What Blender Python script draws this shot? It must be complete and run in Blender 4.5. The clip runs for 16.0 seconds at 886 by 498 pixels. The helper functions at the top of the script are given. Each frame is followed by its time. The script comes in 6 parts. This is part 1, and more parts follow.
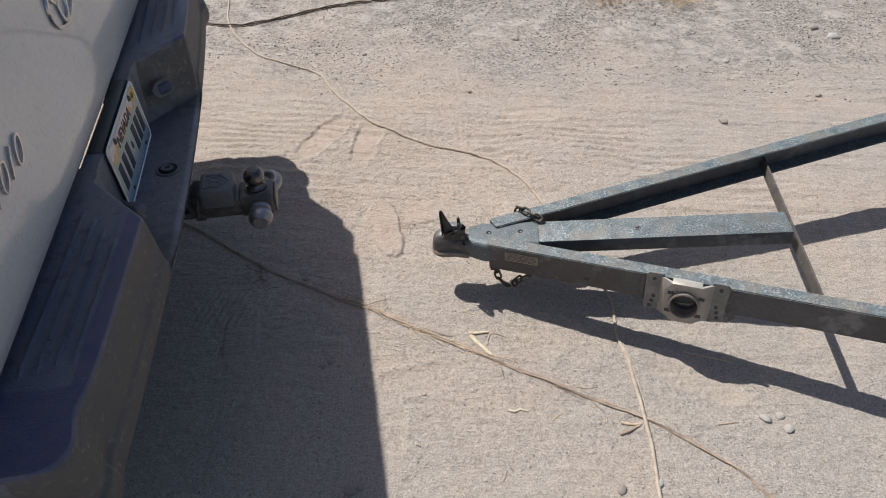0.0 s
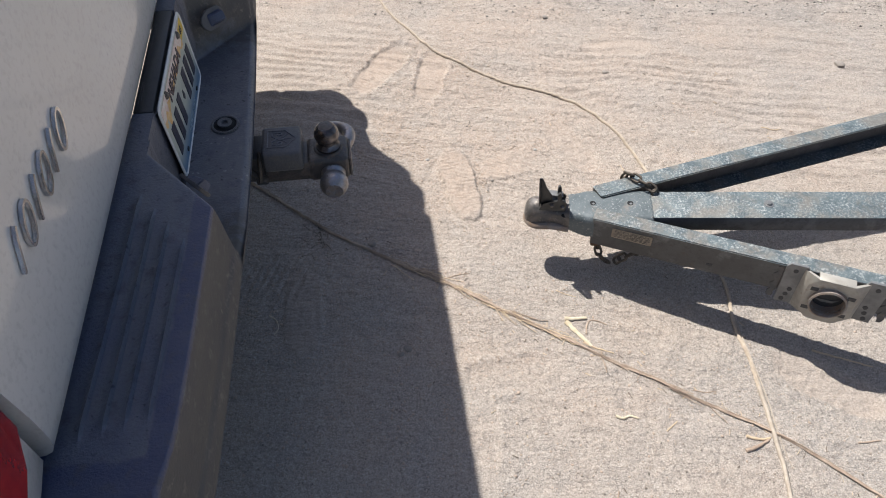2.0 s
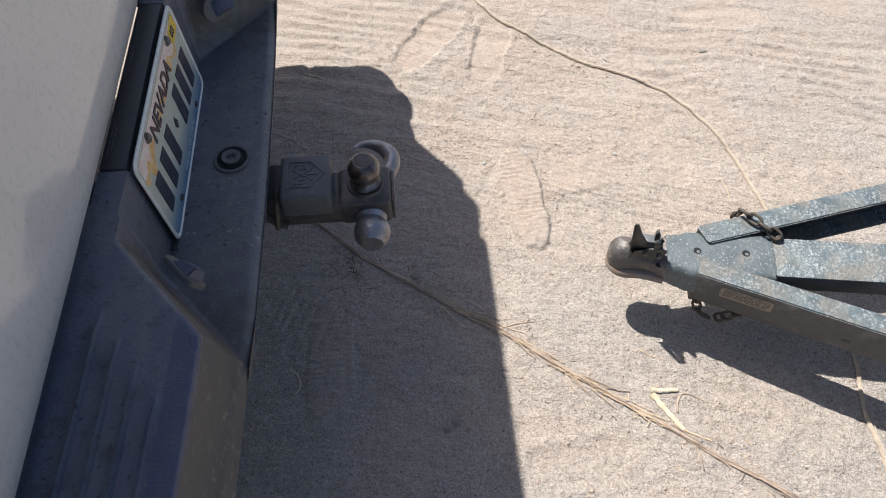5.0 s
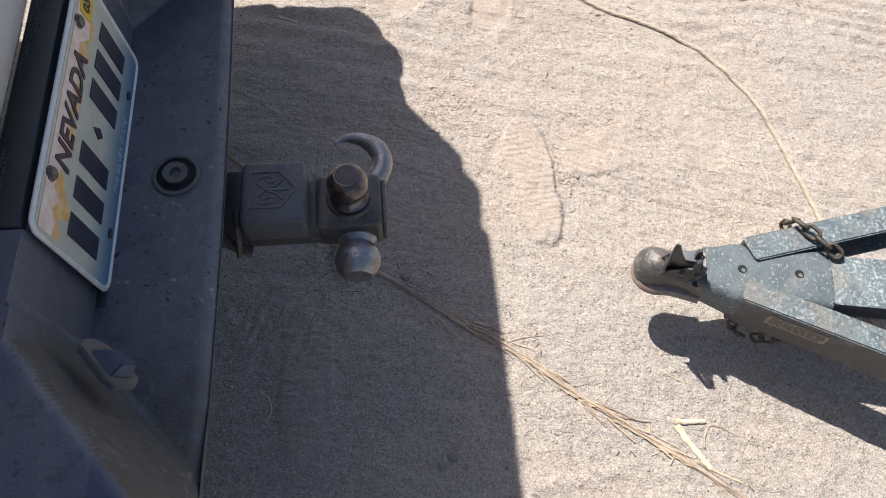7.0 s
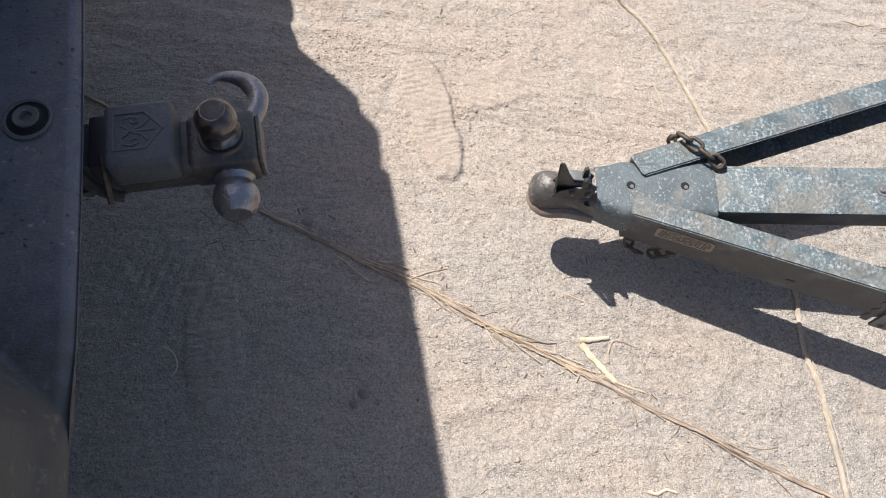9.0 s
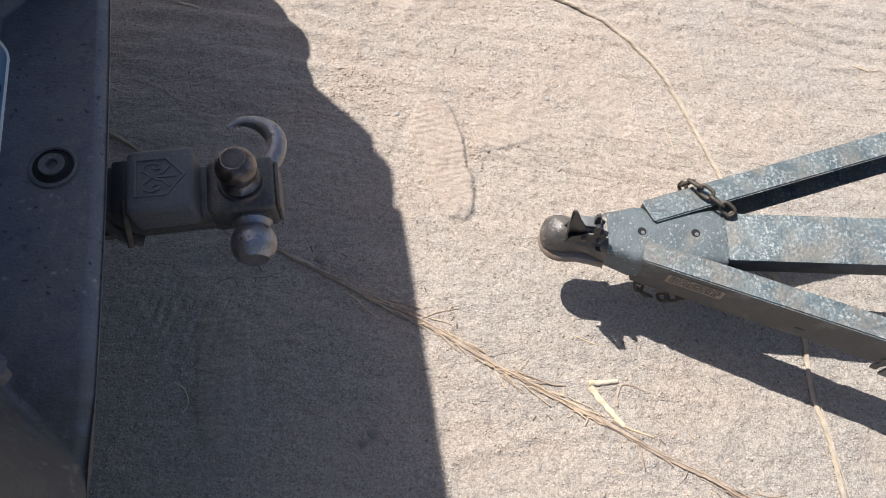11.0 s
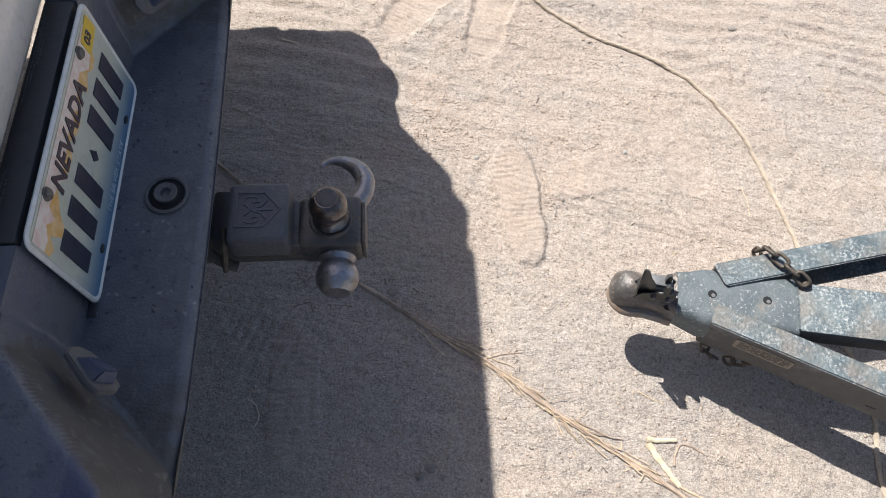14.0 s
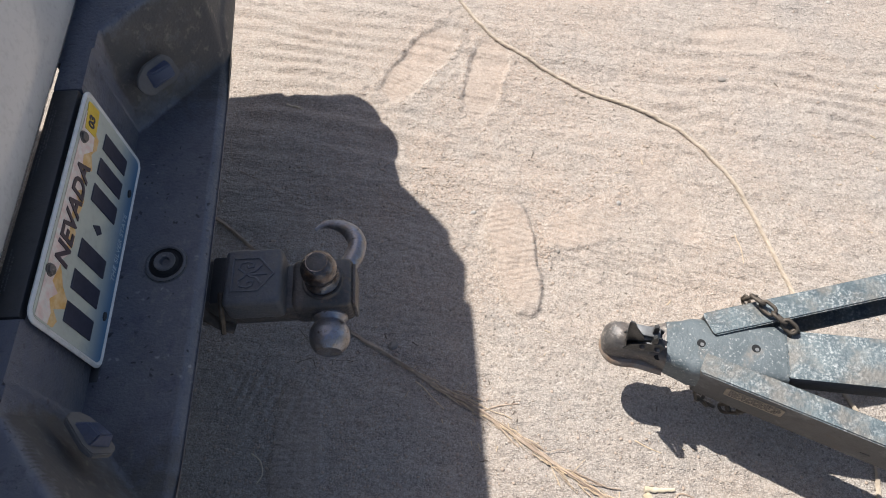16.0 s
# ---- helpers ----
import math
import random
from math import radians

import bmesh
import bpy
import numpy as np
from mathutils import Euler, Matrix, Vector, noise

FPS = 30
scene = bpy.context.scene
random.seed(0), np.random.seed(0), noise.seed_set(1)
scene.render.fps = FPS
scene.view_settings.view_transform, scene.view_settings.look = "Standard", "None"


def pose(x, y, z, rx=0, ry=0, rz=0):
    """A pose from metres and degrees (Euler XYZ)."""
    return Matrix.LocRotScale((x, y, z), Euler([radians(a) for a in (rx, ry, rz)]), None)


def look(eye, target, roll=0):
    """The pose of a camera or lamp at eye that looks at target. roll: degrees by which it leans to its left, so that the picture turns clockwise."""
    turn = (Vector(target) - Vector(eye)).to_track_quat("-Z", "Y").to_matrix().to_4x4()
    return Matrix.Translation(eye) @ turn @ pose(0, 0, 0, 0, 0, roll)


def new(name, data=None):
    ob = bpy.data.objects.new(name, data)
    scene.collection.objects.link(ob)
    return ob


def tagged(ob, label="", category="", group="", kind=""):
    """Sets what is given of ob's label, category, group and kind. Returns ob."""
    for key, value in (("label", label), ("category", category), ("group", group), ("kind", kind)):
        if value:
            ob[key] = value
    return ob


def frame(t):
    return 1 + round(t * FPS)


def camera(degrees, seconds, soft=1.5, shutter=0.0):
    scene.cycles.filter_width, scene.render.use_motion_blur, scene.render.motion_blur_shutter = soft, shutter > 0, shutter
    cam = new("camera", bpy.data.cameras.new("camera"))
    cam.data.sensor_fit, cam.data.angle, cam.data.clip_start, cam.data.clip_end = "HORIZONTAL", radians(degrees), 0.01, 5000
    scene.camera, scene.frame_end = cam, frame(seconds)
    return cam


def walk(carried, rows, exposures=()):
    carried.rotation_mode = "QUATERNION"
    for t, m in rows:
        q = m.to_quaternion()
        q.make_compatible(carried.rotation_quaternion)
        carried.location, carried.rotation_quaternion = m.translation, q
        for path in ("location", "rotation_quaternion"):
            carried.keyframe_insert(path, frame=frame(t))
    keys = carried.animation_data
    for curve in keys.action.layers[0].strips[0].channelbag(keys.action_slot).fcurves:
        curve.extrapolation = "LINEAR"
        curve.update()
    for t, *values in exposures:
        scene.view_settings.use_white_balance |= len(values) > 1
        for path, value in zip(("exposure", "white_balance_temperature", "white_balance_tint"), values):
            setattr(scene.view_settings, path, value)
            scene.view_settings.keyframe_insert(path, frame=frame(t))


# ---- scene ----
cam = camera(64.1, 16.0, soft=1.0)
PATH = [
    (0, (0.138, -0.055, 1.412), (0.08, 1.424, 0.067), -0.4),
    (0.5, (0.098, -0.001, 1.391), (0.024, 1.421, -0.015), 1.4),
    (1, (0.033, 0.069, 1.393), (0.053, 1.507, 0.002), 0.7),
    (1.5, (-0.036, 0.132, 1.369), (0.034, 1.51, -0.079), 2.3),
    (2, (-0.082, 0.234, 1.337), (-0.14, 1.52, -0.193), 1.3),
    (2.5, (-0.031, 0.383, 1.321), (-0.249, 1.642, -0.218), -1.8),
    (3, (0.005, 0.428, 1.304), (-0.176, 1.636, -0.279), -3.5),
    (3.5, (0.011, 0.468, 1.284), (-0.086, 1.622, -0.347), -1.7),
    (4, (-0.015, 0.498, 1.276), (-0.14, 1.621, -0.374), -3.0),
    (4.5, (-0.08, 0.532, 1.252), (-0.228, 1.621, -0.419), -1.1),
    (4.7, (-0.118, 0.567, 1.245), (-0.242, 1.666, -0.421), 0.2),
    (6.8, (-0.258, 0.867, 1.157), (-0.408, 1.755, -0.629), 0.8),
    (7, (-0.231, 0.876, 1.14), (-0.262, 1.741, -0.663), 5.3),
    (7.5, (-0.136, 0.866, 1.13), (0.01, 1.704, -0.68), 10.5),
    (8, (-0.13, 0.862, 1.131), (0.01, 1.687, -0.686), 9.2),
    (8.5, (-0.136, 0.848, 1.13), (-0.011, 1.642, -0.702), 10.9),
    (9, (-0.142, 0.84, 1.125), (-0.028, 1.625, -0.711), 10.3),
    (9.2, (-0.154, 0.841, 1.125), (-0.054, 1.657, -0.698), 10.5),
    (11.3, (-0.16, 0.871, 1.151), (-0.057, 1.704, -0.665), 10.0),
    (11.5, (-0.162, 0.873, 1.153), (-0.065, 1.701, -0.665), 9.5),
    (12, (-0.155, 0.894, 1.16), (-0.083, 1.715, -0.663), 10.3),
    (12.5, (-0.161, 0.869, 1.149), (-0.162, 1.618, -0.706), 7.9),
    (13, (-0.17, 0.89, 1.158), (-0.162, 1.668, -0.685), 7.2),
    (13.5, (-0.178, 0.886, 1.169), (-0.222, 1.694, -0.661), 3.6),
    (14, (-0.18, 0.873, 1.192), (-0.257, 1.759, -0.599), 4.1),
    (14.5, (-0.175, 0.856, 1.23), (-0.391, 1.872, -0.479), 0.6),
    (15, (-0.149, 0.864, 1.25), (-0.39, 1.877, -0.458), -2.4),
    (15.5, (-0.139, 0.864, 1.243), (-0.402, 1.837, -0.484), -4.2),
    (16, (-0.127, 0.881, 1.239), (-0.293, 1.862, -0.496), -1.4),
]
EXPOSURES = [(0, 0.17), (0.5, 0.32), (1, 0.45), (1.5, 0.45), (2, 0.50), (4, 0.54), (7, 0.70), (9, 0.58), (12, 0.60), (14, 0.67), (16, 0.58)]
walk(cam, [(t, look(eye, target, roll)) for t, eye, target, roll in PATH], EXPOSURES)

# ---- world, sun and exposure ----
SUN = Vector((0.545, -0.440, -1.0)).normalized()
world = bpy.data.worlds.new("world")
scene.world = world
world.use_nodes = True
wn = world.node_tree
sky = wn.nodes.new("ShaderNodeTexSky")
sky.sky_type, sky.sun_disc = "NISHITA", False
sky.sun_elevation, sky.sun_rotation = math.asin(-SUN.z), math.atan2(-SUN.x, -SUN.y)
sky.air_density, sky.dust_density, sky.ozone_density = 1.0, 1.7, 1.1
wn.nodes["Background"].inputs[1].default_value = 0.082
haze = wn.nodes.new("ShaderNodeMix")  # warm dust in the desert air
haze.data_type, haze.blend_type = "RGBA", "MULTIPLY"
haze.inputs[0].default_value, haze.inputs[7].default_value = 1.0, (1.035, 1.0, 1.015, 1)
wn.links.new(sky.outputs[0], haze.inputs[6])
wn.links.new(haze.outputs[2], wn.nodes["Background"].inputs[0])
sun = new("sun", bpy.data.lights.new("sun", "SUN"))
sun.data.energy, sun.data.angle, sun.data.color = 5.0, radians(0.53), (1.0, 0.98, 0.945)
sun.matrix_world = look((-4, 4, 7), Vector((-4, 4, 7)) + SUN)


# ---- materials ----
def material(name, a, b=None, rough=0.6, metal=0.0, scale=8.0, fine=120.0, bump=0.0, bump_scale=150.0,
             spots=None, spot_scale=30.0, spot_size=0.55, rough_var=0.12, specular=0.5, coat=0.0, spot_soft=0.1, stain=None, stain_scale=9.0, stain_size=0.55, stain_most=0.7):
    """Two tones mixed by coarse and fine noise, an optional third tone in spots, and fine relief."""
    m = bpy.data.materials.new(name)
    m.use_nodes = True
    t = m.node_tree
    p = t.nodes["Principled BSDF"]
    p.inputs["Metallic"].default_value = metal
    p.inputs["Specular IOR Level"].default_value = specular
    p.inputs["Coat Weight"].default_value = coat
    co = t.nodes.new("ShaderNodeTexCoord")

    def noise_tex(s, detail=4.0, rough_n=0.6):
        n = t.nodes.new("ShaderNodeTexNoise")
        n.inputs["Scale"].default_value = s
        n.inputs["Detail"].default_value = detail
        n.inputs["Roughness"].default_value = rough_n
        t.links.new(co.outputs["Object"], n.inputs["Vector"])
        return n

    def ramp(src, lo, hi):
        r = t.nodes.new("ShaderNodeMapRange")
        r.inputs[1].default_value, r.inputs[2].default_value = lo, hi
        t.links.new(src, r.inputs[0])
        return r.outputs[0]

    def mix(fac, ca, cb):
        x = t.nodes.new("ShaderNodeMix")
        x.data_type = "RGBA"
        for i, c in ((6, ca), (7, cb)):
            if isinstance(c, tuple):
                x.inputs[i].default_value = (*c, 1)
            else:
                t.links.new(c, x.inputs[i])
        t.links.new(fac, x.inputs[0])
        return x.outputs[2]

    b = b or tuple(0.8 * v for v in a)
    big, small = noise_tex(scale), noise_tex(fine, 3.0)
    col = mix(ramp(big.outputs["Fac"], 0.35, 0.65), a, b)
    dark = tuple(0.72 * v for v in a)
    col = mix(ramp(small.outputs["Fac"], 0.5, 0.95), col, dark)
    if spots:
        tone = t.nodes.new("ShaderNodeMath")
        tone.operation = "MULTIPLY"
        t.links.new(ramp(noise_tex(spot_scale, 5.0, 0.7).outputs["Fac"], spot_size, spot_size + spot_soft), tone.inputs[0])
        t.links.new(ramp(noise_tex(spot_scale * 0.16, 3.0).outputs["Fac"], 0.30, 0.58), tone.inputs[1])
        col = mix(tone.outputs[0], col, spots)
    if stain:
        part_of = t.nodes.new("ShaderNodeMath")
        part_of.operation = "MULTIPLY"
        part_of.inputs[1].default_value = stain_most
        t.links.new(ramp(noise_tex(stain_scale, 7.0, 0.68).outputs["Fac"], stain_size, stain_size + 0.14), part_of.inputs[0])
        col = mix(part_of.outputs[0], col, stain)
    t.links.new(col, p.inputs["Base Color"])
    r = t.nodes.new("ShaderNodeMapRange")
    r.inputs[3].default_value, r.inputs[4].default_value = max(0.02, rough - rough_var), min(1.0, rough + rough_var)
    t.links.new(big.outputs["Fac"], r.inputs[0])
    t.links.new(r.outputs[0], p.inputs["Roughness"])
    if bump:
        bn = t.nodes.new("ShaderNodeBump")
        bn.inputs["Strength"].default_value = 1.0
        bn.inputs["Distance"].default_value = bump
        t.links.new(noise_tex(bump_scale, 4.0).outputs["Fac"], bn.inputs["Height"])
        t.links.new(bn.outputs[0], p.inputs["Normal"])
    return m


M_BUMPER = material("bumper_plastic", (0.058, 0.075, 0.121), (0.090, 0.096, 0.114), rough=0.36, scale=6, fine=220, bump=0.0012, bump_scale=240,
                    spots=(0.34, 0.33, 0.31), spot_scale=230, spot_size=0.60, specular=0.7, stain=(0.148, 0.128, 0.106), stain_scale=5.5, stain_size=0.49, stain_most=0.65)
M_TREAD = material("tread_plastic", (0.054, 0.071, 0.128), (0.077, 0.089, 0.128), rough=0.40, scale=7, fine=240, bump=0.0010, bump_scale=260,
                   spots=(0.018, 0.020, 0.030), spot_scale=110, spot_size=0.60, specular=0.55, stain=(0.085, 0.082, 0.088), stain_scale=14, stain_size=0.52, stain_most=0.55)
M_DUST = material("dusted_plastic", (0.132, 0.126, 0.120), (0.095, 0.094, 0.098), rough=0.62, scale=16, fine=260, bump=0.0008, bump_scale=220)


def ledge_material():
    """Dusty bumper plastic, chipped by stones: pale chips and dark pits."""
    m = material("chipped_plastic", (0.082, 0.090, 0.118), (0.110, 0.115, 0.130), rough=0.42, scale=7, fine=230, bump=0.0012, bump_scale=240,
                 spots=(0.145, 0.145, 0.150), spot_scale=75, spot_size=0.56, specular=0.65, stain=(0.045, 0.052, 0.076), stain_scale=10, stain_size=0.52, stain_most=0.6)
    t = m.node_tree
    p = t.nodes["Principled BSDF"]
    old = p.inputs["Base Color"].links[0].from_socket
    co, cells, pick = t.nodes.new("ShaderNodeTexCoord"), t.nodes.new("ShaderNodeTexVoronoi"), t.nodes.new("ShaderNodeSeparateColor")
    cells.inputs["Scale"].default_value = 105.0
    warp = t.nodes.new("ShaderNodeTexNoise")
    warp.inputs["Scale"].default_value = 90.0
    t.links.new(co.outputs["Object"], warp.inputs["Vector"])
    bent = t.nodes.new("ShaderNodeMix")
    bent.data_type, bent.inputs[0].default_value = "VECTOR", 0.012
    t.links.new(co.outputs["Object"], bent.inputs[4])
    t.links.new(warp.outputs["Color"], bent.inputs[5])
    t.links.new(bent.outputs[1], cells.inputs["Vector"])
    t.links.new(cells.outputs["Color"], pick.inputs[0])
    where = t.nodes.new("ShaderNodeTexNoise")
    where.inputs["Scale"].default_value = 11.0
    t.links.new(co.outputs["Object"], where.inputs["Vector"])
    col = old
    for chan, tone, lo in ((0, (0.24, 0.24, 0.245, 1), 0.50), (1, (0.010, 0.011, 0.014, 1), 0.44)):
        size, near, some, both, more, x = [t.nodes.new("ShaderNodeMapRange") for _ in range(3)] + [t.nodes.new("ShaderNodeMath") for _ in range(2)] + [t.nodes.new("ShaderNodeMix")]
        for n, rng in ((size, (0.14, 0.30, 1, 0)), (near, (0.52, 0.56, 0, 1)), (some, (lo, lo + 0.10, 0, 1))):
            for i, v in enumerate(rng):
                n.inputs[i + 1].default_value = v
        t.links.new(cells.outputs["Distance"], size.inputs[0])
        t.links.new(pick.outputs[chan], near.inputs[0])
        t.links.new(where.outputs["Fac"], some.inputs[0])
        both.operation = more.operation = "MULTIPLY"
        t.links.new(size.outputs[0], both.inputs[0])
        t.links.new(near.outputs[0], both.inputs[1])
        t.links.new(both.outputs[0], more.inputs[0])
        t.links.new(some.outputs[0], more.inputs[1])
        x.data_type = "RGBA"
        x.inputs[7].default_value = tone
        t.links.new(more.outputs[0], x.inputs[0])
        t.links.new(col, x.inputs[6])
        col = x.outputs[2]
    t.links.new(col, p.inputs["Base Color"])
    return m


def bumper_material():
    """The chipped plastic with cleaner treads, smooth strips painted with the sky's navy, and dusty brown with painted
    ground bounce, laid out by attributes of the mesh.
    """
    m = ledge_material()
    m.name = "bumper_plastic_worn"
    t = m.node_tree
    p = t.nodes["Principled BSDF"]
    co = t.nodes.new("ShaderNodeTexCoord")

    def cloud(scale, detail, lo, hi, stretch=(1.0, 1.0, 1.0)):
        way, n, r = t.nodes.new("ShaderNodeMapping"), t.nodes.new("ShaderNodeTexNoise"), t.nodes.new("ShaderNodeMapRange")
        way.inputs["Scale"].default_value = stretch
        n.inputs["Scale"].default_value, n.inputs["Detail"].default_value, n.inputs["Roughness"].default_value = scale, detail, 0.68
        r.inputs[1].default_value, r.inputs[2].default_value = lo, hi
        t.links.new(co.outputs["Object"], way.inputs["Vector"])
        t.links.new(way.outputs[0], n.inputs["Vector"])
        t.links.new(n.outputs["Fac"], r.inputs[0])
        return r.outputs[0]

    def blend(fac, a, b):
        x = t.nodes.new("ShaderNodeMix")
        x.data_type = "RGBA"
        for i, c in ((6, a), (7, b)):
            if isinstance(c, tuple):
                x.inputs[i].default_value = (*c, 1)
            else:
                t.links.new(c, x.inputs[i])
        t.links.new(fac, x.inputs[0])
        return x.outputs[2]

    def share(name, rough_edge):
        """An attribute with a ragged edge."""
        at, grow, clip = t.nodes.new("ShaderNodeAttribute"), t.nodes.new("ShaderNodeMath"), t.nodes.new("ShaderNodeMapRange")
        at.attribute_name = name
        grow.operation = "ADD"
        t.links.new(at.outputs["Fac"], grow.inputs[0])
        t.links.new(rough_edge, grow.inputs[1])
        clip.inputs[1].default_value, clip.inputs[2].default_value = 0.55, 1.15
        t.links.new(grow.outputs[0], clip.inputs[0])
        return clip.outputs[0]

    ragged = cloud(38.0, 5.0, 0.30, 0.75)
    col = p.inputs["Base Color"].links[0].from_socket
    tread = blend(cloud(16.0, 6.0, 0.40, 0.66, (1.0, 0.35, 1.0)), (0.076, 0.090, 0.134), (0.118, 0.126, 0.146))
    tread = blend(cloud(130.0, 3.0, 0.60, 0.70), tread, (0.020, 0.024, 0.040))
    col = blend(share("tread", ragged), col, tread)
    # blue sky mirrored in the smooth strips is put into this navy
    col = blend(share("sky_navy", ragged), col, blend(cloud(30.0, 4.0, 0.4, 0.7), (0.036, 0.049, 0.110), (0.056, 0.068, 0.118)))
    # dusty brown; light bounced off the sand onto steep sides is put into it
    dust_bounce = blend(cloud(13.0, 6.0, 0.40, 0.64, (1.0, 0.4, 1.0)), (0.080, 0.075, 0.068), (0.052, 0.053, 0.058))
    col = blend(share("dust_bounce", ragged), col, blend(cloud(60.0, 5.0, 0.56, 0.72), dust_bounce, (0.165, 0.153, 0.134)))
    t.links.new(col, p.inputs["Base Color"])
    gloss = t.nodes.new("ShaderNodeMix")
    t.links.new(share("dust_bounce", ragged), gloss.inputs[0])
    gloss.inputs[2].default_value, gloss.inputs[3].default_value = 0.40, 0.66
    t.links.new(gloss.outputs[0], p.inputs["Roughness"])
    return m


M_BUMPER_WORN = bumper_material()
M_TRIM = material("black_trim", (0.030, 0.031, 0.035), (0.045, 0.045, 0.046), rough=0.45, bump=0.0005, bump_scale=300)
M_PAINT = material("white_paint", (0.520, 0.528, 0.530), (0.485, 0.490, 0.488), rough=0.22, scale=4, spots=(0.53, 0.51, 0.475), spot_scale=16,
                   spot_size=0.72, coat=0.6, rough_var=0.08)
M_CHROME = material("chrome", (0.62, 0.62, 0.63), (0.5, 0.5, 0.5), rough=0.22, metal=1.0, scale=60)
M_RED = material("red_lens", (0.30, 0.012, 0.010), (0.22, 0.008, 0.008), rough=0.12, scale=30, coat=0.5)
M_GLASS_DARK = material("dark_glass", (0.02, 0.025, 0.03), rough=0.06, coat=0.4)
M_HITCH = material("hitch_steel", (0.058, 0.063, 0.070), (0.098, 0.092, 0.090), rough=0.36, metal=0.25, scale=25, bump=0.0008, bump_scale=160,
                   spots=(0.14, 0.085, 0.050), spot_scale=45, spot_size=0.62, stain=(0.17, 0.135, 0.105), stain_scale=22, stain_size=0.56, stain_most=0.55)
M_HEAD = material("black_hitch_paint", (0.046, 0.045, 0.046), (0.092, 0.083, 0.076), rough=0.36, metal=0.1, scale=30, bump=0.0018, bump_scale=150,
                  spots=(0.17, 0.115, 0.075), spot_scale=55, spot_size=0.56, stain=(0.150, 0.120, 0.098), stain_scale=26, stain_size=0.52, stain_most=0.65)
M_COVER = material("cover_plastic", (0.082, 0.086, 0.096), (0.104, 0.106, 0.112), rough=0.45, scale=30, fine=260, bump=0.0013, bump_scale=210,
                   spots=(0.24, 0.225, 0.205), spot_scale=170, spot_size=0.60, stain=(0.125, 0.112, 0.100), stain_scale=30, stain_size=0.50, stain_most=0.6)
M_BALL = material("worn_chrome_ball", (0.33, 0.34, 0.38), (0.25, 0.24, 0.25), rough=0.34, metal=0.8, scale=60, bump=0.0016, bump_scale=150,
                  spots=(0.075, 0.050, 0.038), spot_scale=95, spot_size=0.56, stain=(0.33, 0.285, 0.245), stain_scale=38, stain_size=0.46, stain_most=0.75)
M_BALL_DARK = material("rusty_ball", (0.20, 0.185, 0.185), (0.048, 0.034, 0.028), rough=0.22, metal=0.75, scale=55, bump=0.0012, bump_scale=150,
                       spots=(0.30, 0.17, 0.085), spot_scale=75, spot_size=0.57)
M_GALV = material("galvanised_steel", (0.120, 0.150, 0.156), (0.058, 0.082, 0.094), rough=0.55, metal=0.12, scale=26, fine=300, bump=0.0018, bump_scale=190,
                  spots=(0.36, 0.375, 0.365), spot_scale=180, spot_size=0.48, spot_soft=0.16, stain=(0.190, 0.165, 0.135), stain_scale=12, stain_size=0.47, stain_most=0.62)
# galvanised steel for upright sides: a dirt film, plus shade painted into the tone
M_WEB = material("shaded_galvanised_web", (0.070, 0.067, 0.064), (0.118, 0.116, 0.113), rough=0.55, metal=0.1, scale=7, bump=0.0006, bump_scale=260,
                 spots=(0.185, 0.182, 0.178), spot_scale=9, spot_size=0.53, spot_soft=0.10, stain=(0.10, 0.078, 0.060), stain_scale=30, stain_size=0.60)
M_COUPLER = material("coupler_steel", (0.150, 0.134, 0.122), (0.070, 0.067, 0.066), rough=0.46, metal=0.2, scale=34, bump=0.0016, bump_scale=150,
                     spots=(0.34, 0.30, 0.26), spot_scale=95, spot_size=0.54, stain=(0.105, 0.078, 0.062), stain_scale=22, stain_size=0.50, stain_most=0.7)
M_LATCH = material("latch_steel", (0.046, 0.047, 0.047), (0.026, 0.027, 0.028), rough=0.42, metal=0.3, scale=50, bump=0.0006, bump_scale=200,
                   spots=(0.15, 0.14, 0.13), spot_scale=90, spot_size=0.62)
M_BAR = material("dirty_bar_steel", (0.118, 0.104, 0.092), (0.072, 0.066, 0.060), rough=0.6, metal=0.15, scale=20, bump=0.0006, bump_scale=250,
                 spots=(0.26, 0.25, 0.235), spot_scale=60, spot_size=0.58)
M_HOLE = material("open_hole", (0.012, 0.012, 0.013), rough=0.9)
M_NECK = material("greyed_galvanised_steel", (0.130, 0.150, 0.156), (0.082, 0.102, 0.108), rough=0.5, metal=0.15, scale=24, fine=260, bump=0.0008, bump_scale=240,
                  spots=(0.36, 0.365, 0.35), spot_scale=180, spot_size=0.56, stain=(0.24, 0.20, 0.16), stain_scale=18, stain_size=0.57, stain_most=0.6)
M_RUST_PALE = material("pale_rust", (0.25, 0.165, 0.108), (0.27, 0.25, 0.228), rough=0.7, scale=34, fine=300, bump=0.0008, bump_scale=240)
M_RUST = material("rust", (0.13, 0.075, 0.045), (0.075, 0.048, 0.035), rough=0.85, scale=40, bump=0.001, bump_scale=200)
M_CHAIN = material("old_chain_steel", (0.070, 0.058, 0.046), (0.12, 0.098, 0.078), rough=0.6, metal=0.5, scale=90, bump=0.0006, bump_scale=300)
M_BRACKET = material("zinc_bracket", (0.215, 0.218, 0.216), (0.145, 0.146, 0.146), rough=0.45, metal=0.4, scale=30, bump=0.0006, bump_scale=200,
                     spots=(0.16, 0.12, 0.09), spot_scale=50, spot_size=0.66)
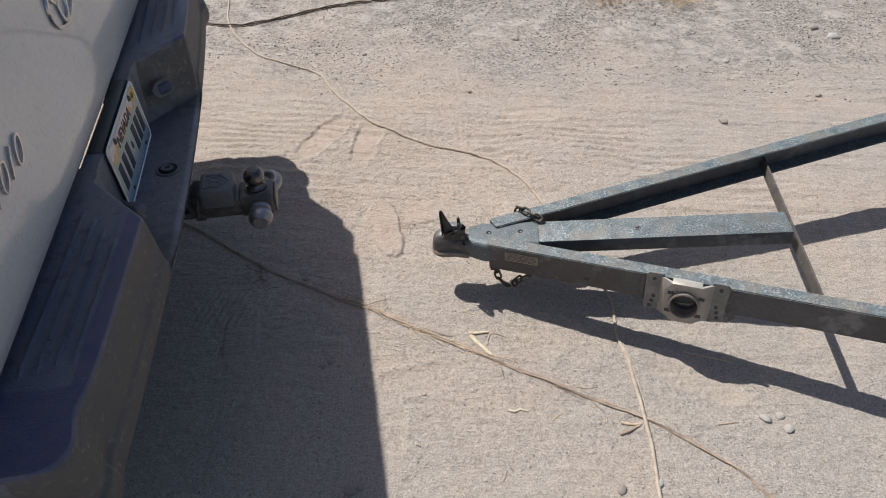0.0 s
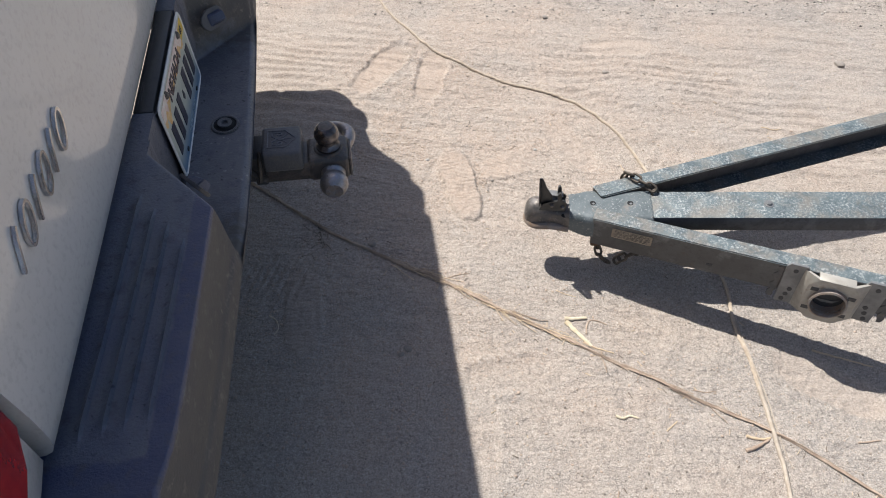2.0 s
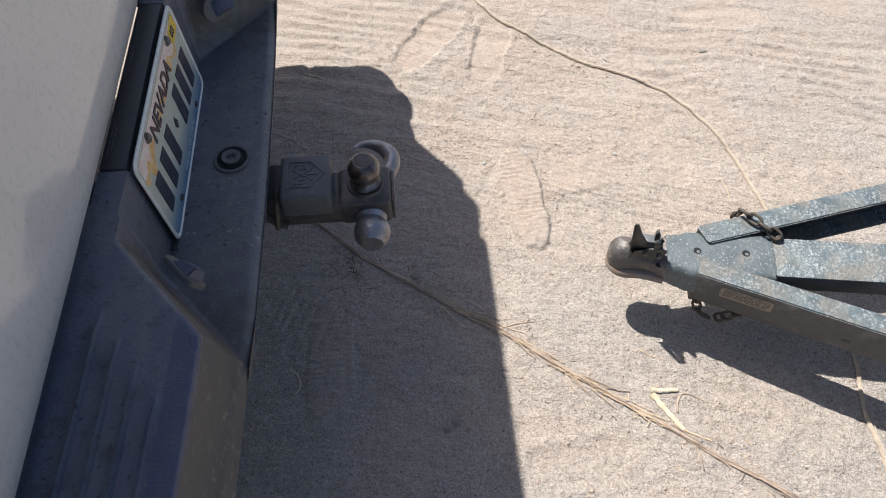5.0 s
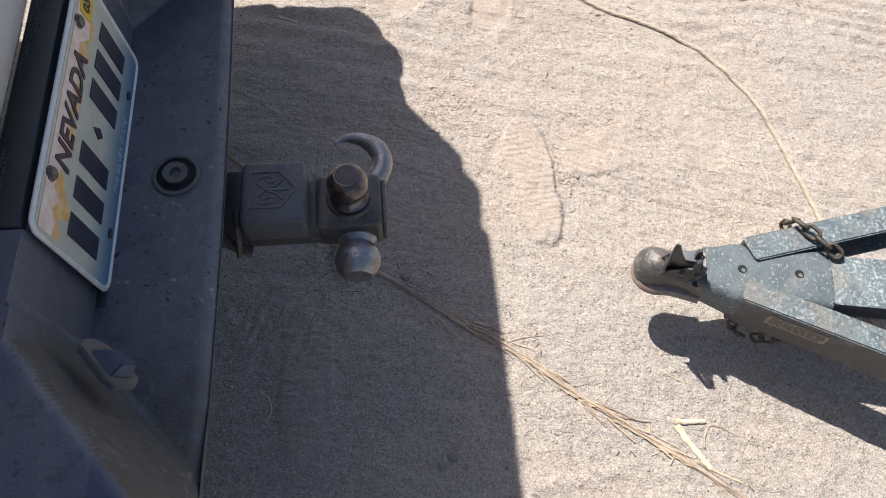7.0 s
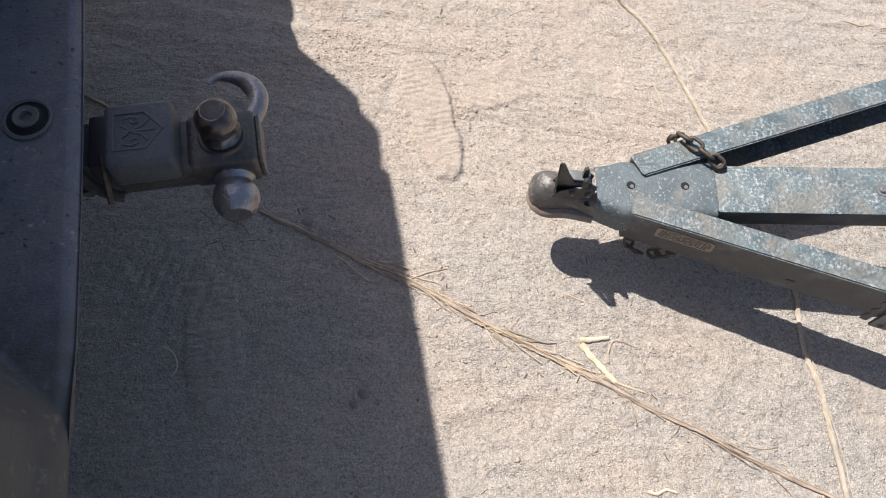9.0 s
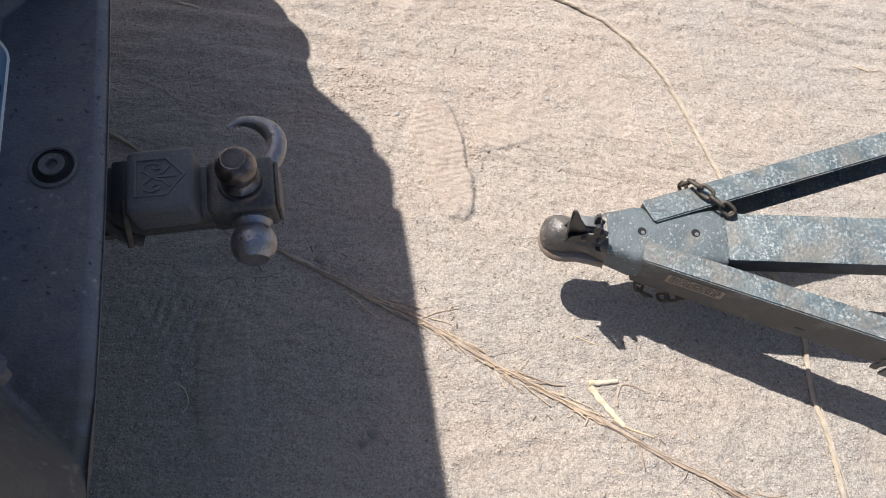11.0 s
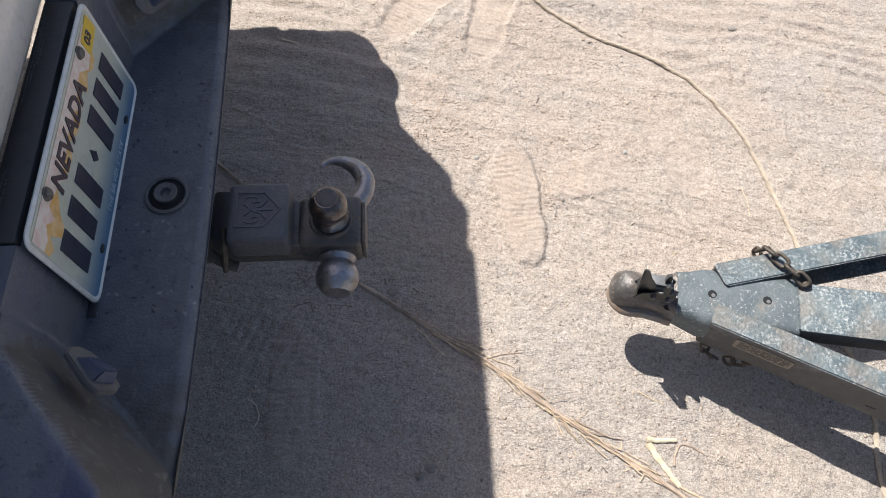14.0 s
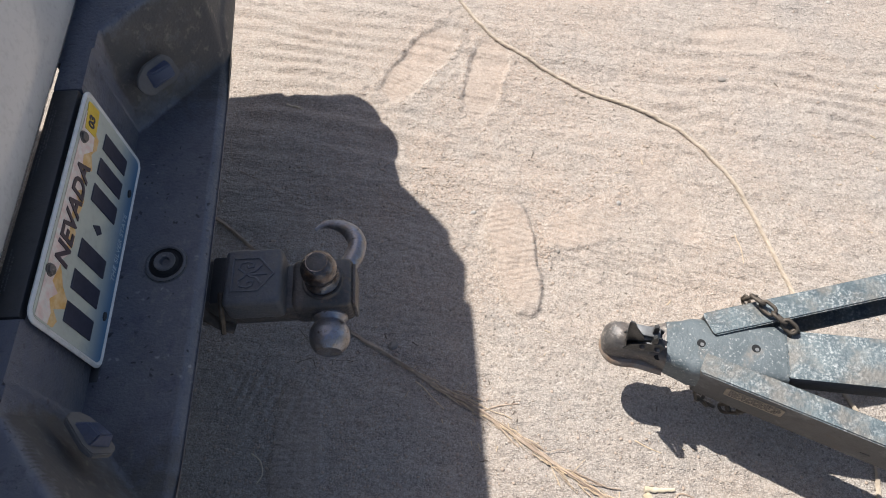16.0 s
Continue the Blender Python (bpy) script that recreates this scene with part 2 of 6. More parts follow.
# paler copy of the bracket zinc, sunlight on the raised face put into the colour
M_FACE = material("sunlit_zinc", (0.40, 0.375, 0.325), (0.30, 0.275, 0.235), rough=0.5, metal=0.25, scale=24, bump=0.0006, bump_scale=200,
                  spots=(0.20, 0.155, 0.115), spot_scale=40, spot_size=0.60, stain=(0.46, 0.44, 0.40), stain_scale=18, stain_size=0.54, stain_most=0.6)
M_PLATE = material("plate_border", (0.68, 0.68, 0.66), (0.6, 0.6, 0.58), rough=0.35, scale=40)
M_PLATE_DARK = material("plate_ink", (0.028, 0.032, 0.055), rough=0.4, scale=60)
M_NAVY = material("plate_word_ink", (0.05, 0.035, 0.05), rough=0.4, scale=60)
M_PALE_BLUE = material("plate_motto_ink", (0.45, 0.55, 0.62), rough=0.4, scale=60)
M_ORANGE = material("plate_mountain", (0.62, 0.36, 0.11), (0.70, 0.52, 0.28), rough=0.4, scale=90)
M_SNOW = material("plate_snow", (0.72, 0.68, 0.62), (0.68, 0.50, 0.45), rough=0.4, scale=110)
M_YELLOW = material("sticker_yellow", (0.68, 0.47, 0.03), (0.6, 0.42, 0.05), rough=0.4, scale=90)
M_LABEL = material("worn_label_foil", (0.33, 0.275, 0.205), (0.22, 0.180, 0.135), rough=0.5, metal=0.1, scale=90, fine=400)
M_ROPE = material("weathered_rope", (0.49, 0.405, 0.315), (0.37, 0.30, 0.23), rough=0.9, scale=60, fine=300, bump=0.001, bump_scale=400)
M_ROPE_DARK = material("dark_wire_rope", (0.10, 0.075, 0.055), (0.15, 0.11, 0.08), rough=0.85, scale=40, fine=300, bump=0.001, bump_scale=400)
M_VINE = material("dry_vine", (0.45, 0.350, 0.265), (0.28, 0.205, 0.152), rough=0.9, scale=38, fine=260, bump=0.0012, bump_scale=300)
M_REED = material("pale_reed", (0.47, 0.40, 0.325), (0.33, 0.275, 0.22), rough=0.9, scale=40, fine=260, bump=0.001, bump_scale=300)
M_STRAW = material("straw", (0.57, 0.44, 0.30), (0.46, 0.345, 0.23), rough=0.85, scale=60, fine=300)
M_STICK = material("bleached_wood", (0.62, 0.54, 0.40), (0.52, 0.42, 0.28), rough=0.85, scale=50, fine=200, bump=0.0008, bump_scale=250)
M_STONE = material("stone", (0.33, 0.29, 0.25), (0.24, 0.21, 0.182), rough=0.9, scale=60, fine=220, bump=0.0012, bump_scale=180)
M_STONE_PALE = material("pale_stone", (0.45, 0.42, 0.38), (0.37, 0.34, 0.31), rough=0.9, scale=60, fine=220, bump=0.0012, bump_scale=180)
M_WEED = material("dead_weed", (0.10, 0.085, 0.06), (0.15, 0.12, 0.08), rough=0.9, scale=60)
M_TYRE = material("tyre_rubber", (0.025, 0.025, 0.026), (0.05, 0.047, 0.043), rough=0.85, scale=12, bump=0.002, bump_scale=60)


def plate_face_material():
    """The printed face of the number plate: pale centre running to blue along its lower edge."""
    m = material("plate_face", (0.50, 0.52, 0.44), (0.44, 0.47, 0.42), rough=0.35, scale=25)
    t = m.node_tree
    p = t.nodes["Principled BSDF"]
    old = p.inputs["Base Color"].links[0].from_socket
    co, sep = t.nodes.new("ShaderNodeTexCoord"), t.nodes.new("ShaderNodeSeparateXYZ")
    t.links.new(co.outputs["Object"], sep.inputs[0])
    r = t.nodes.new("ShaderNodeMapRange")
    r.inputs[1].default_value, r.inputs[2].default_value = -0.020, -0.068
    t.links.new(sep.outputs["Z"], r.inputs[0])
    x = t.nodes.new("ShaderNodeMix")
    x.data_type = "RGBA"
    x.inputs[7].default_value = (0.075, 0.17, 0.29, 1)
    t.links.new(r.outputs[0], x.inputs[0])
    t.links.new(old, x.inputs[6])
    t.links.new(x.outputs[2], p.inputs["Base Color"])
    return m


def ground_material():
    """Trampled desert sand: warm soft sand, greyer gritty patches and a coarser stony zone further off."""
    m = bpy.data.materials.new("sand")
    m.use_nodes = True
    t = m.node_tree
    p = t.nodes["Principled BSDF"]
    p.inputs["Roughness"].default_value = 0.93
    p.inputs["Specular IOR Level"].default_value = 0.2
    co = t.nodes.new("ShaderNodeTexCoord")

    def tex(s, d=4.0, r=0.6, dist=0.0):
        n = t.nodes.new("ShaderNodeTexNoise")
        n.inputs["Scale"].default_value, n.inputs["Detail"].default_value = s, d
        n.inputs["Roughness"].default_value, n.inputs["Distortion"].default_value = r, dist
        t.links.new(co.outputs["Object"], n.inputs["Vector"])
        return n.outputs["Fac"]

    def rng(src, lo, hi, a=0.0, b=1.0):
        n = t.nodes.new("ShaderNodeMapRange")
        for i, v in zip((1, 2, 3, 4), (lo, hi, a, b)):
            n.inputs[i].default_value = v
        t.links.new(src, n.inputs[0])
        return n.outputs[0]

    def mix(f, a, b):
        n = t.nodes.new("ShaderNodeMix")
        n.data_type = "RGBA"
        for i, c in ((6, a), (7, b)):
            if isinstance(c, tuple):
                n.inputs[i].default_value = (*c, 1)
            else:
                t.links.new(c, n.inputs[i])
        t.links.new(f, n.inputs[0])
        return n.outputs[2]

    def maths(op, a, b):
        n = t.nodes.new("ShaderNodeMath")
        n.operation = op
        for i, c in enumerate((a, b)):
            if isinstance(c, (int, float)):
                n.inputs[i].default_value = c
            else:
                t.links.new(c, n.inputs[i])
        return n.outputs[0]

    sep = t.nodes.new("ShaderNodeSeparateXYZ")
    t.links.new(co.outputs["Object"], sep.inputs[0])
    warm, pale, grey = (0.388, 0.301, 0.236), (0.388, 0.329, 0.276), (0.298, 0.276, 0.254)
    col = mix(rng(tex(5.0), 0.4, 0.62), warm, pale)
    far = maths("ADD", sep.outputs["Y"], rng(tex(1.1, 4.0, 0.6), 0.2, 0.8, -0.55, 0.55))
    zone = maths("ADD", rng(sep.outputs["X"], -0.2, 0.9, 0.0, 0.32), rng(far, 2.3, 3.2, 0.0, 0.5))
    zone = maths("ADD", zone, rng(sep.outputs["Y"], 1.6, 0.8, 0.0, 0.38))
    spot = t.nodes.new("ShaderNodeVectorMath")
    spot.operation = "DISTANCE"
    spot.inputs[1].default_value = (-0.16, 1.86, 0.0)
    t.links.new(co.outputs["Object"], spot.inputs[0])
    rosy = maths("MULTIPLY", rng(spot.outputs["Value"], 0.18, 0.62, 1.0, 0.0), rng(tex(9.0, 5.0, 0.65), 0.40, 0.62))
    zone = maths("SUBTRACT", zone, maths("MULTIPLY", rosy, 0.4))
    patch = maths("ADD", rng(tex(2.2, 5.0, 0.65, 0.4), 0.42, 0.64, 0.0, 0.65), zone)
    col = mix(rng(patch, 0.25, 0.95), col, grey)
    col = mix(maths("MULTIPLY", rosy, 0.45), col, (0.422, 0.305, 0.228))
    col = mix(rng(tex(560.0, 0.0), 0.46, 0.62, 0.0, 0.35), col, (0.165, 0.136, 0.113))
    col = mix(rng(tex(600.0, 0.0), 0.48, 0.64, 0.0, 0.40), col, (0.572, 0.508, 0.445))
    col = mix(rng(tex(340.0, 1.0, 0.7), 0.48, 0.66, 0.0, 0.62), col, (0.139, 0.115, 0.095))
    col = mix(rng(tex(190.0, 1.5, 0.7), 0.50, 0.66, 0.0, 0.60), col, (0.160, 0.132, 0.113))
    col = mix(rng(tex(170.0, 2.5, 0.75), 0.50, 0.66, 0.0, 0.55), col, (0.513, 0.447, 0.381))
    col = mix(rng(tex(360.0, 1.0, 0.7), 0.50, 0.66, 0.0, 0.60), col, (0.554, 0.493, 0.431))
    col = mix(rng(tex(96.0, 2.0, 0.7), 0.54, 0.70, 0.0, 0.42), col, (0.194, 0.168, 0.147))
    col = mix(rng(tex(52.0, 3.0, 0.7), 0.53, 0.72, 0.0, 0.40), col, (0.458, 0.393, 0.330))
    col = mix(rng(tex(34.0, 4.0, 0.7), 0.52, 0.68, 0.0, 0.30), col, (0.235, 0.208, 0.184))
    packed = t.nodes.new("ShaderNodeAttribute")
    packed.attribute_name = "pressed"
    col = mix(maths("MULTIPLY", packed.outputs["Fac"], 0.34), col, (0.382, 0.293, 0.228))
    stony = maths("MULTIPLY", rng(tex(58.0, 5.0, 0.8, 0.6), 0.48, 0.58, 0.0, 0.85), rng(tex(7.0, 5.0, 0.7), 0.34, 0.52))
    stony = maths("MULTIPLY", stony, rng(far, 2.35, 2.9))
    col = mix(stony, col, (0.118, 0.105, 0.094))
    # crusted pale patches and dark gravelly ones beyond the trodden sand
    beyond = rng(far, 2.45, 3.0)
    col = mix(maths("MULTIPLY", beyond, rng(tex(9.0, 5.0, 0.7, 0.5), 0.50, 0.60, 0.0, 0.55)), col, (0.458, 0.410, 0.361))
    col = mix(maths("MULTIPLY", beyond, rng(tex(14.0, 6.0, 0.75, 0.8), 0.52, 0.62, 0.0, 0.55)), col, (0.166, 0.152, 0.138))
    t.links.new(col, p.inputs["Base Color"])
    b1, b2 = t.nodes.new("ShaderNodeBump"), t.nodes.new("ShaderNodeBump")
    b1.inputs["Distance"].default_value, b2.inputs["Distance"].default_value = 0.0026, 0.0028
    t.links.new(tex(400.0, 1.0, 0.7), b1.inputs["Height"])
    # relief drawn out along x, as the wind and tyres leave it
    long_way = t.nodes.new("ShaderNodeMapping")
    long_way.inputs["Scale"].default_value = (0.75, 1.0, 1.0)
    t.links.new(co.outputs["Object"], long_way.inputs["Vector"])
    drawn = t.nodes.new("ShaderNodeTexNoise")
    drawn.inputs["Scale"].default_value, drawn.inputs["Detail"].default_value, drawn.inputs["Roughness"].default_value = 96.0, 2.5, 0.68
    t.links.new(long_way.outputs[0], drawn.inputs["Vector"])
    t.links.new(drawn.outputs["Fac"], b2.inputs["Height"])
    b3 = t.nodes.new("ShaderNodeBump")
    b3.inputs["Distance"].default_value = 0.0085
    long_swell = t.nodes.new("ShaderNodeMapping")
    long_swell.inputs["Scale"].default_value = (0.30, 1.0, 1.0)
    long_swell.inputs["Rotation"].default_value = (0, 0, 0.10)
    t.links.new(co.outputs["Object"], long_swell.inputs["Vector"])
    swell = t.nodes.new("ShaderNodeTexNoise")
    swell.inputs["Scale"].default_value, swell.inputs["Detail"].default_value, swell.inputs["Roughness"].default_value = 30.0, 3.0, 0.6
    t.links.new(long_swell.outputs[0], swell.inputs["Vector"])
    t.links.new(swell.outputs["Fac"], b3.inputs["Height"])
    # packed sand is smoother than loose sand
    loose = maths("SUBTRACT", 1.0, maths("MULTIPLY", packed.outputs["Fac"], 0.28))
    for bump in (b1, b2, b3):
        t.links.new(loose, bump.inputs["Strength"])
    t.links.new(b3.outputs[0], b2.inputs["Normal"])
    t.links.new(b2.outputs[0], b1.inputs["Normal"])
    t.links.new(b1.outputs[0], p.inputs["Normal"])
    return m


M_PLATE_FACE = plate_face_material()
M_SAND = ground_material()


# ---- mesh helpers ----
def finish(bm, name, mat, smooth=40.0):
    me = bpy.data.meshes.new(name)
    bmesh.ops.recalc_face_normals(bm, faces=bm.faces)
    bm.to_mesh(me)
    bm.free()
    me.materials.append(mat)
    if smooth:
        me.polygons.foreach_set("use_smooth", [True] * len(me.polygons))
        me.set_sharp_from_angle(angle=radians(smooth))
    return me


def part(name, bm, mat, parent=None, label="", smooth=40.0, at=None):
    ob = new(name, finish(bm, name, mat, smooth))
    if parent:
        ob.parent = parent
    if at is not None:
        ob.matrix_basis = at
    return tagged(ob, label)


def thing(name, m, label, category, group="", kind=""):
    return_ob = new(name)
    return_ob.empty_display_size = 0.1
    return_ob.matrix_basis = m
    return tagged(return_ob, label, category, group, kind)


def box(bm, lo, hi, bevel=0.0, seg=2, m=None):
    """A bevelled box between two corners; m: an extra transform."""
    c = [(a + b) / 2 for a, b in zip(lo, hi)]
    s = [abs(b - a) for a, b in zip(lo, hi)]
    r = bmesh.ops.create_cube(bm, size=1.0, matrix=Matrix.Translation(c) @ Matrix.Diagonal((*s, 1)))
    vs = r["verts"]
    if bevel:
        es = list({e for v in vs for e in v.link_edges})
        r = bmesh.ops.bevel(bm, geom=es, offset=bevel, segments=seg, affect="EDGES", profile=0.5)
        vs = r["verts"]
        vs = list({v for f in r["faces"] for v in f.verts} | set(vs))
    if m is not None:
        bmesh.ops.transform(bm, matrix=m, verts=vs)
    return bm


def prism(bm, outline, z0, z1, m=None):
    """An outline in x, y raised from z0 to z1."""
    lo = [bm.verts.new((x, y, z0)) for x, y in outline]
    hi = [bm.verts.new((x, y, z1)) for x, y in outline]
    k = len(outline)
    bm.faces.new(lo[::-1])
    bm.faces.new(hi)
    for i in range(k):
        bm.faces.new((lo[i], lo[(i + 1) % k], hi[(i + 1) % k], hi[i]))
    if m is not None:
        bmesh.ops.transform(bm, matrix=m, verts=lo + hi)
    return bm


def lathe(bm, profile, seg=32, m=None):
    """A profile of (radius, height) turned about z."""
    rings = []
    for r, z in profile:
        if r < 1e-6:
            rings.append([bm.verts.new((0, 0, z))])
        else:
            rings.append([bm.verts.new((r * math.cos(2 * math.pi * i / seg), r * math.sin(2 * math.pi * i / seg), z)) for i in range(seg)])
    for a, b in zip(rings, rings[1:]):
        for i in range(seg):
            j = (i + 1) % seg
            quad = [a[i % len(a)], a[j % len(a)], b[j % len(b)], b[i % len(b)]]
            quad = list(dict.fromkeys(quad))
            if len(quad) > 2:
                bm.faces.new(quad)
    if m is not None:
        bmesh.ops.transform(bm, matrix=m, verts=[v for r in rings for v in r])
    return bm


def spline(points, step=0.01):
    """Catmull-Rom through the points, at even steps."""
    pts = [Vector(p) for p in points]
    pts = [2 * pts[0] - pts[1]] + pts + [2 * pts[-1] - pts[-2]]
    out = []
    for a, b, c, d in zip(pts, pts[1:], pts[2:], pts[3:]):
        k = max(2, int((c - b).length / step))
        for i in range(k):
            t = i / k
            out.append(0.5 * (2 * b + (c - a) * t + (2 * a - 5 * b + 4 * c - d) * t * t + (3 * b - a - 3 * c + d) * t ** 3))
    out.append(pts[-2])
    return out


def tube(bm, pts, radius, seg=8, flat=1.0, cap=True):
    """A tube along pts; radius: a number or a function of the way's share 0..1. flat: height over width."""
    rings = []
    k = len(pts)
    for i, p in enumerate(pts):
        d = (pts[min(i + 1, k - 1)] - pts[max(i - 1, 0)]).normalized()
        side = d.cross(Vector((0, 0, 1)))
        side = side.normalized() if side.length > 1e-4 else Vector((1, 0, 0))
        up = side.cross(d)
        r = radius(i / (k - 1)) if callable(radius) else radius
        rings.append([bm.verts.new(p + side * r * math.cos(2 * math.pi * j / seg) + up * r * flat * math.sin(2 * math.pi * j / seg)) for j in range(seg)])
    for a, b in zip(rings, rings[1:]):
        for j in range(seg):
            bm.faces.new((a[j], a[(j + 1) % seg], b[(j + 1) % seg], b[j]))
    if cap:
        bm.faces.new(rings[0][::-1])
        bm.faces.new(rings[-1])
    return bm


def text_mesh(bm, words, size, depth, m, bold=0.0, shear=0.0, spacing=1.0):
    cu = bpy.data.curves.new("words", "FONT")
    cu.body, cu.size, cu.extrude, cu.offset, cu.shear, cu.space_character = words, size, depth, bold, shear, spacing
    cu.align_x, cu.align_y = "CENTER", "CENTER"
    cu.resolution_u = 4
    ob = bpy.data.objects.new("words", cu)
    scene.collection.objects.link(ob)
    me = bpy.data.meshes.new_from_object(ob.evaluated_get(bpy.context.evaluated_depsgraph_get()))
    me.transform(m)
    bm.from_mesh(me)
    bpy.data.objects.remove(ob)
    bpy.data.curves.remove(cu)
    bpy.data.meshes.remove(me)
    return bm


def grid_mesh(name, xs, ys, zs, mat):
    """A sheet over xs and ys with heights zs[len(ys)][len(xs)]."""
    nx, ny = len(xs), len(ys)
    co = np.empty((ny, nx, 3))
    co[..., 0], co[..., 1], co[..., 2] = xs[None, :], ys[:, None], zs
    idx = np.arange(nx * ny).reshape(ny, nx)
    quads = np.stack((idx[:-1, :-1], idx[:-1, 1:], idx[1:, 1:], idx[1:, :-1]), -1).reshape(-1, 4)
    me = bpy.data.meshes.new(name)
    me.vertices.add(nx * ny)
    me.vertices.foreach_set("co", co.ravel())
    me.loops.add(quads.size)
    me.loops.foreach_set("vertex_index", quads.ravel().astype(np.int32))
    me.polygons.add(len(quads))
    me.polygons.foreach_set("loop_start", np.arange(0, quads.size, 4, dtype=np.int32))
    me.polygons.foreach_set("use_smooth", np.ones(len(quads), dtype=bool))
    me.update(calc_edges=True)
    me.validate()
    me.materials.append(mat)
    return me


# ---- ground ----
NOISE_TABLES = {seed: np.random.RandomState(seed).rand(256, 256) * 2 - 1 for seed in range(1, 24)}


def value_noise(x, y, scale, seed):
    """Smooth noise of -1..1 on numpy grids."""
    tab = NOISE_TABLES[seed]
    u, v = x * scale + 1000, y * scale + 1000
    i, j = np.floor(u).astype(int), np.floor(v).astype(int)
    f, g = u - i, v - j
    f, g = f * f * (3 - 2 * f), g * g * (3 - 2 * g)
    a, b = tab[i % 256, j % 256], tab[(i + 1) % 256, j % 256]
    c, d = tab[i % 256, (j + 1) % 256], tab[(i + 1) % 256, (j + 1) % 256]
    return (a * (1 - f) + b * f) * (1 - g) + (c * (1 - f) + d * f) * g


def shoe_print(x, y, z, cx, cy, toward, length, width, depth, ridges=0.0010, share=(-1.0, 1.0), soft_edge=0.012, rim_share=0.38):
    """Presses a shoe's sole into the heights z, its toe towards the angle given in degrees."""
    a = radians(toward)
    lx = ((x - cx) * math.cos(a) + (y - cy) * math.sin(a)) / (length / 2)
    ly = (-(x - cx) * math.sin(a) + (y - cy) * math.cos(a)) / (width / 2)
    waist = 1.0 - 0.14 * np.exp(-((lx + 0.12) / 0.28) ** 2) - 0.06 * (lx < -0.3) * np.minimum(1, np.maximum(0, -0.3 - lx) * 3)
    d = (np.abs(lx) ** 2.5 + np.abs(ly / waist) ** 2.5) ** 0.4 - 1.0
    d = d * (width / 2) + value_noise(x, y, 55, 5) * 0.0022
    gate = np.clip((lx - share[0]) * 3 + 0.5, 0, 1) * np.clip((share[1] - lx) * 1.1 + 0.5, 0, 1)
    inside = np.clip(-d / soft_edge, 0, 1)
    inside = inside * inside * (3 - 2 * inside)
    wave = np.sin(lx * length / 2 * 2 * math.pi / 0.0115 + 0.6 * np.sin(ly * 2.4) + 1.5 * value_noise(x, y, 30, 17)) * ridges * np.clip(0.55 + value_noise(x, y, 22, 18), 0, 1)
    rim = np.exp(-((d - 0.006) / 0.0065) ** 2) * depth * rim_share
    return z + gate * (inside * (wave - depth) + rim * (d > -0.004))


PRINTS = ((-0.102, 1.590, 106, 0.290, 0.099, -0.0075, 0.0011, (-1.3, 1.3), 0.0040, 0.0), (0.060, 1.690, 28, 0.26, 0.11, -0.0036, 0.0007, (-1.2, 0.1), 0.006, 0.0),
          (-0.375, 2.075, 66, 0.29, 0.11, 0.0048, 0.0011, (-1.3, 1.3), 0.009), (-0.215, 2.06, 85, 0.27, 0.10, 0.0044, 0.0010, (-1.3, 1.3), 0.009),
          (0.38, 2.26, 5, 0.28, 0.10, 0.0032, 0.0003), (-0.44, 1.15, 280, 0.26, 0.10, -0.0036, 0.0011, (-1.3, 1.3), 0.006, 0.0),
          (0.05, 1.02, 15, 0.25, 0.10, 0.0022, 0.0003), (0.71, 1.04, 150, 0.27, 0.11, 0.0036, 0.0003),
          (0.78, 2.45, 10, 0.28, 0.10, 0.0026, 0.0003), (-0.03, 0.86, 95, 0.27, 0.10, 0.0020, 0.0007),
          (0.20, 1.77, 120, 0.26, 0.10, 0.0030, 0.0003))


def pressed_share(x, y):
    """1 where a sole has packed the sand smooth, 0 where it lies loose."""
    out = np.zeros_like(x)
    for cx, cy, toward, length, width, *rest in PRINTS:
        flat = shoe_print(x, y, np.zeros_like(x), cx, cy, toward, length, width, 1.0, 0.0, rest[2] if len(rest) > 2 else (-1.3, 1.3), 0.012, 0.0)
        out = np.maximum(out, -flat * min(1.0, (rest[0] / 0.0042) ** 2))
    return np.clip(out, 0, 1)


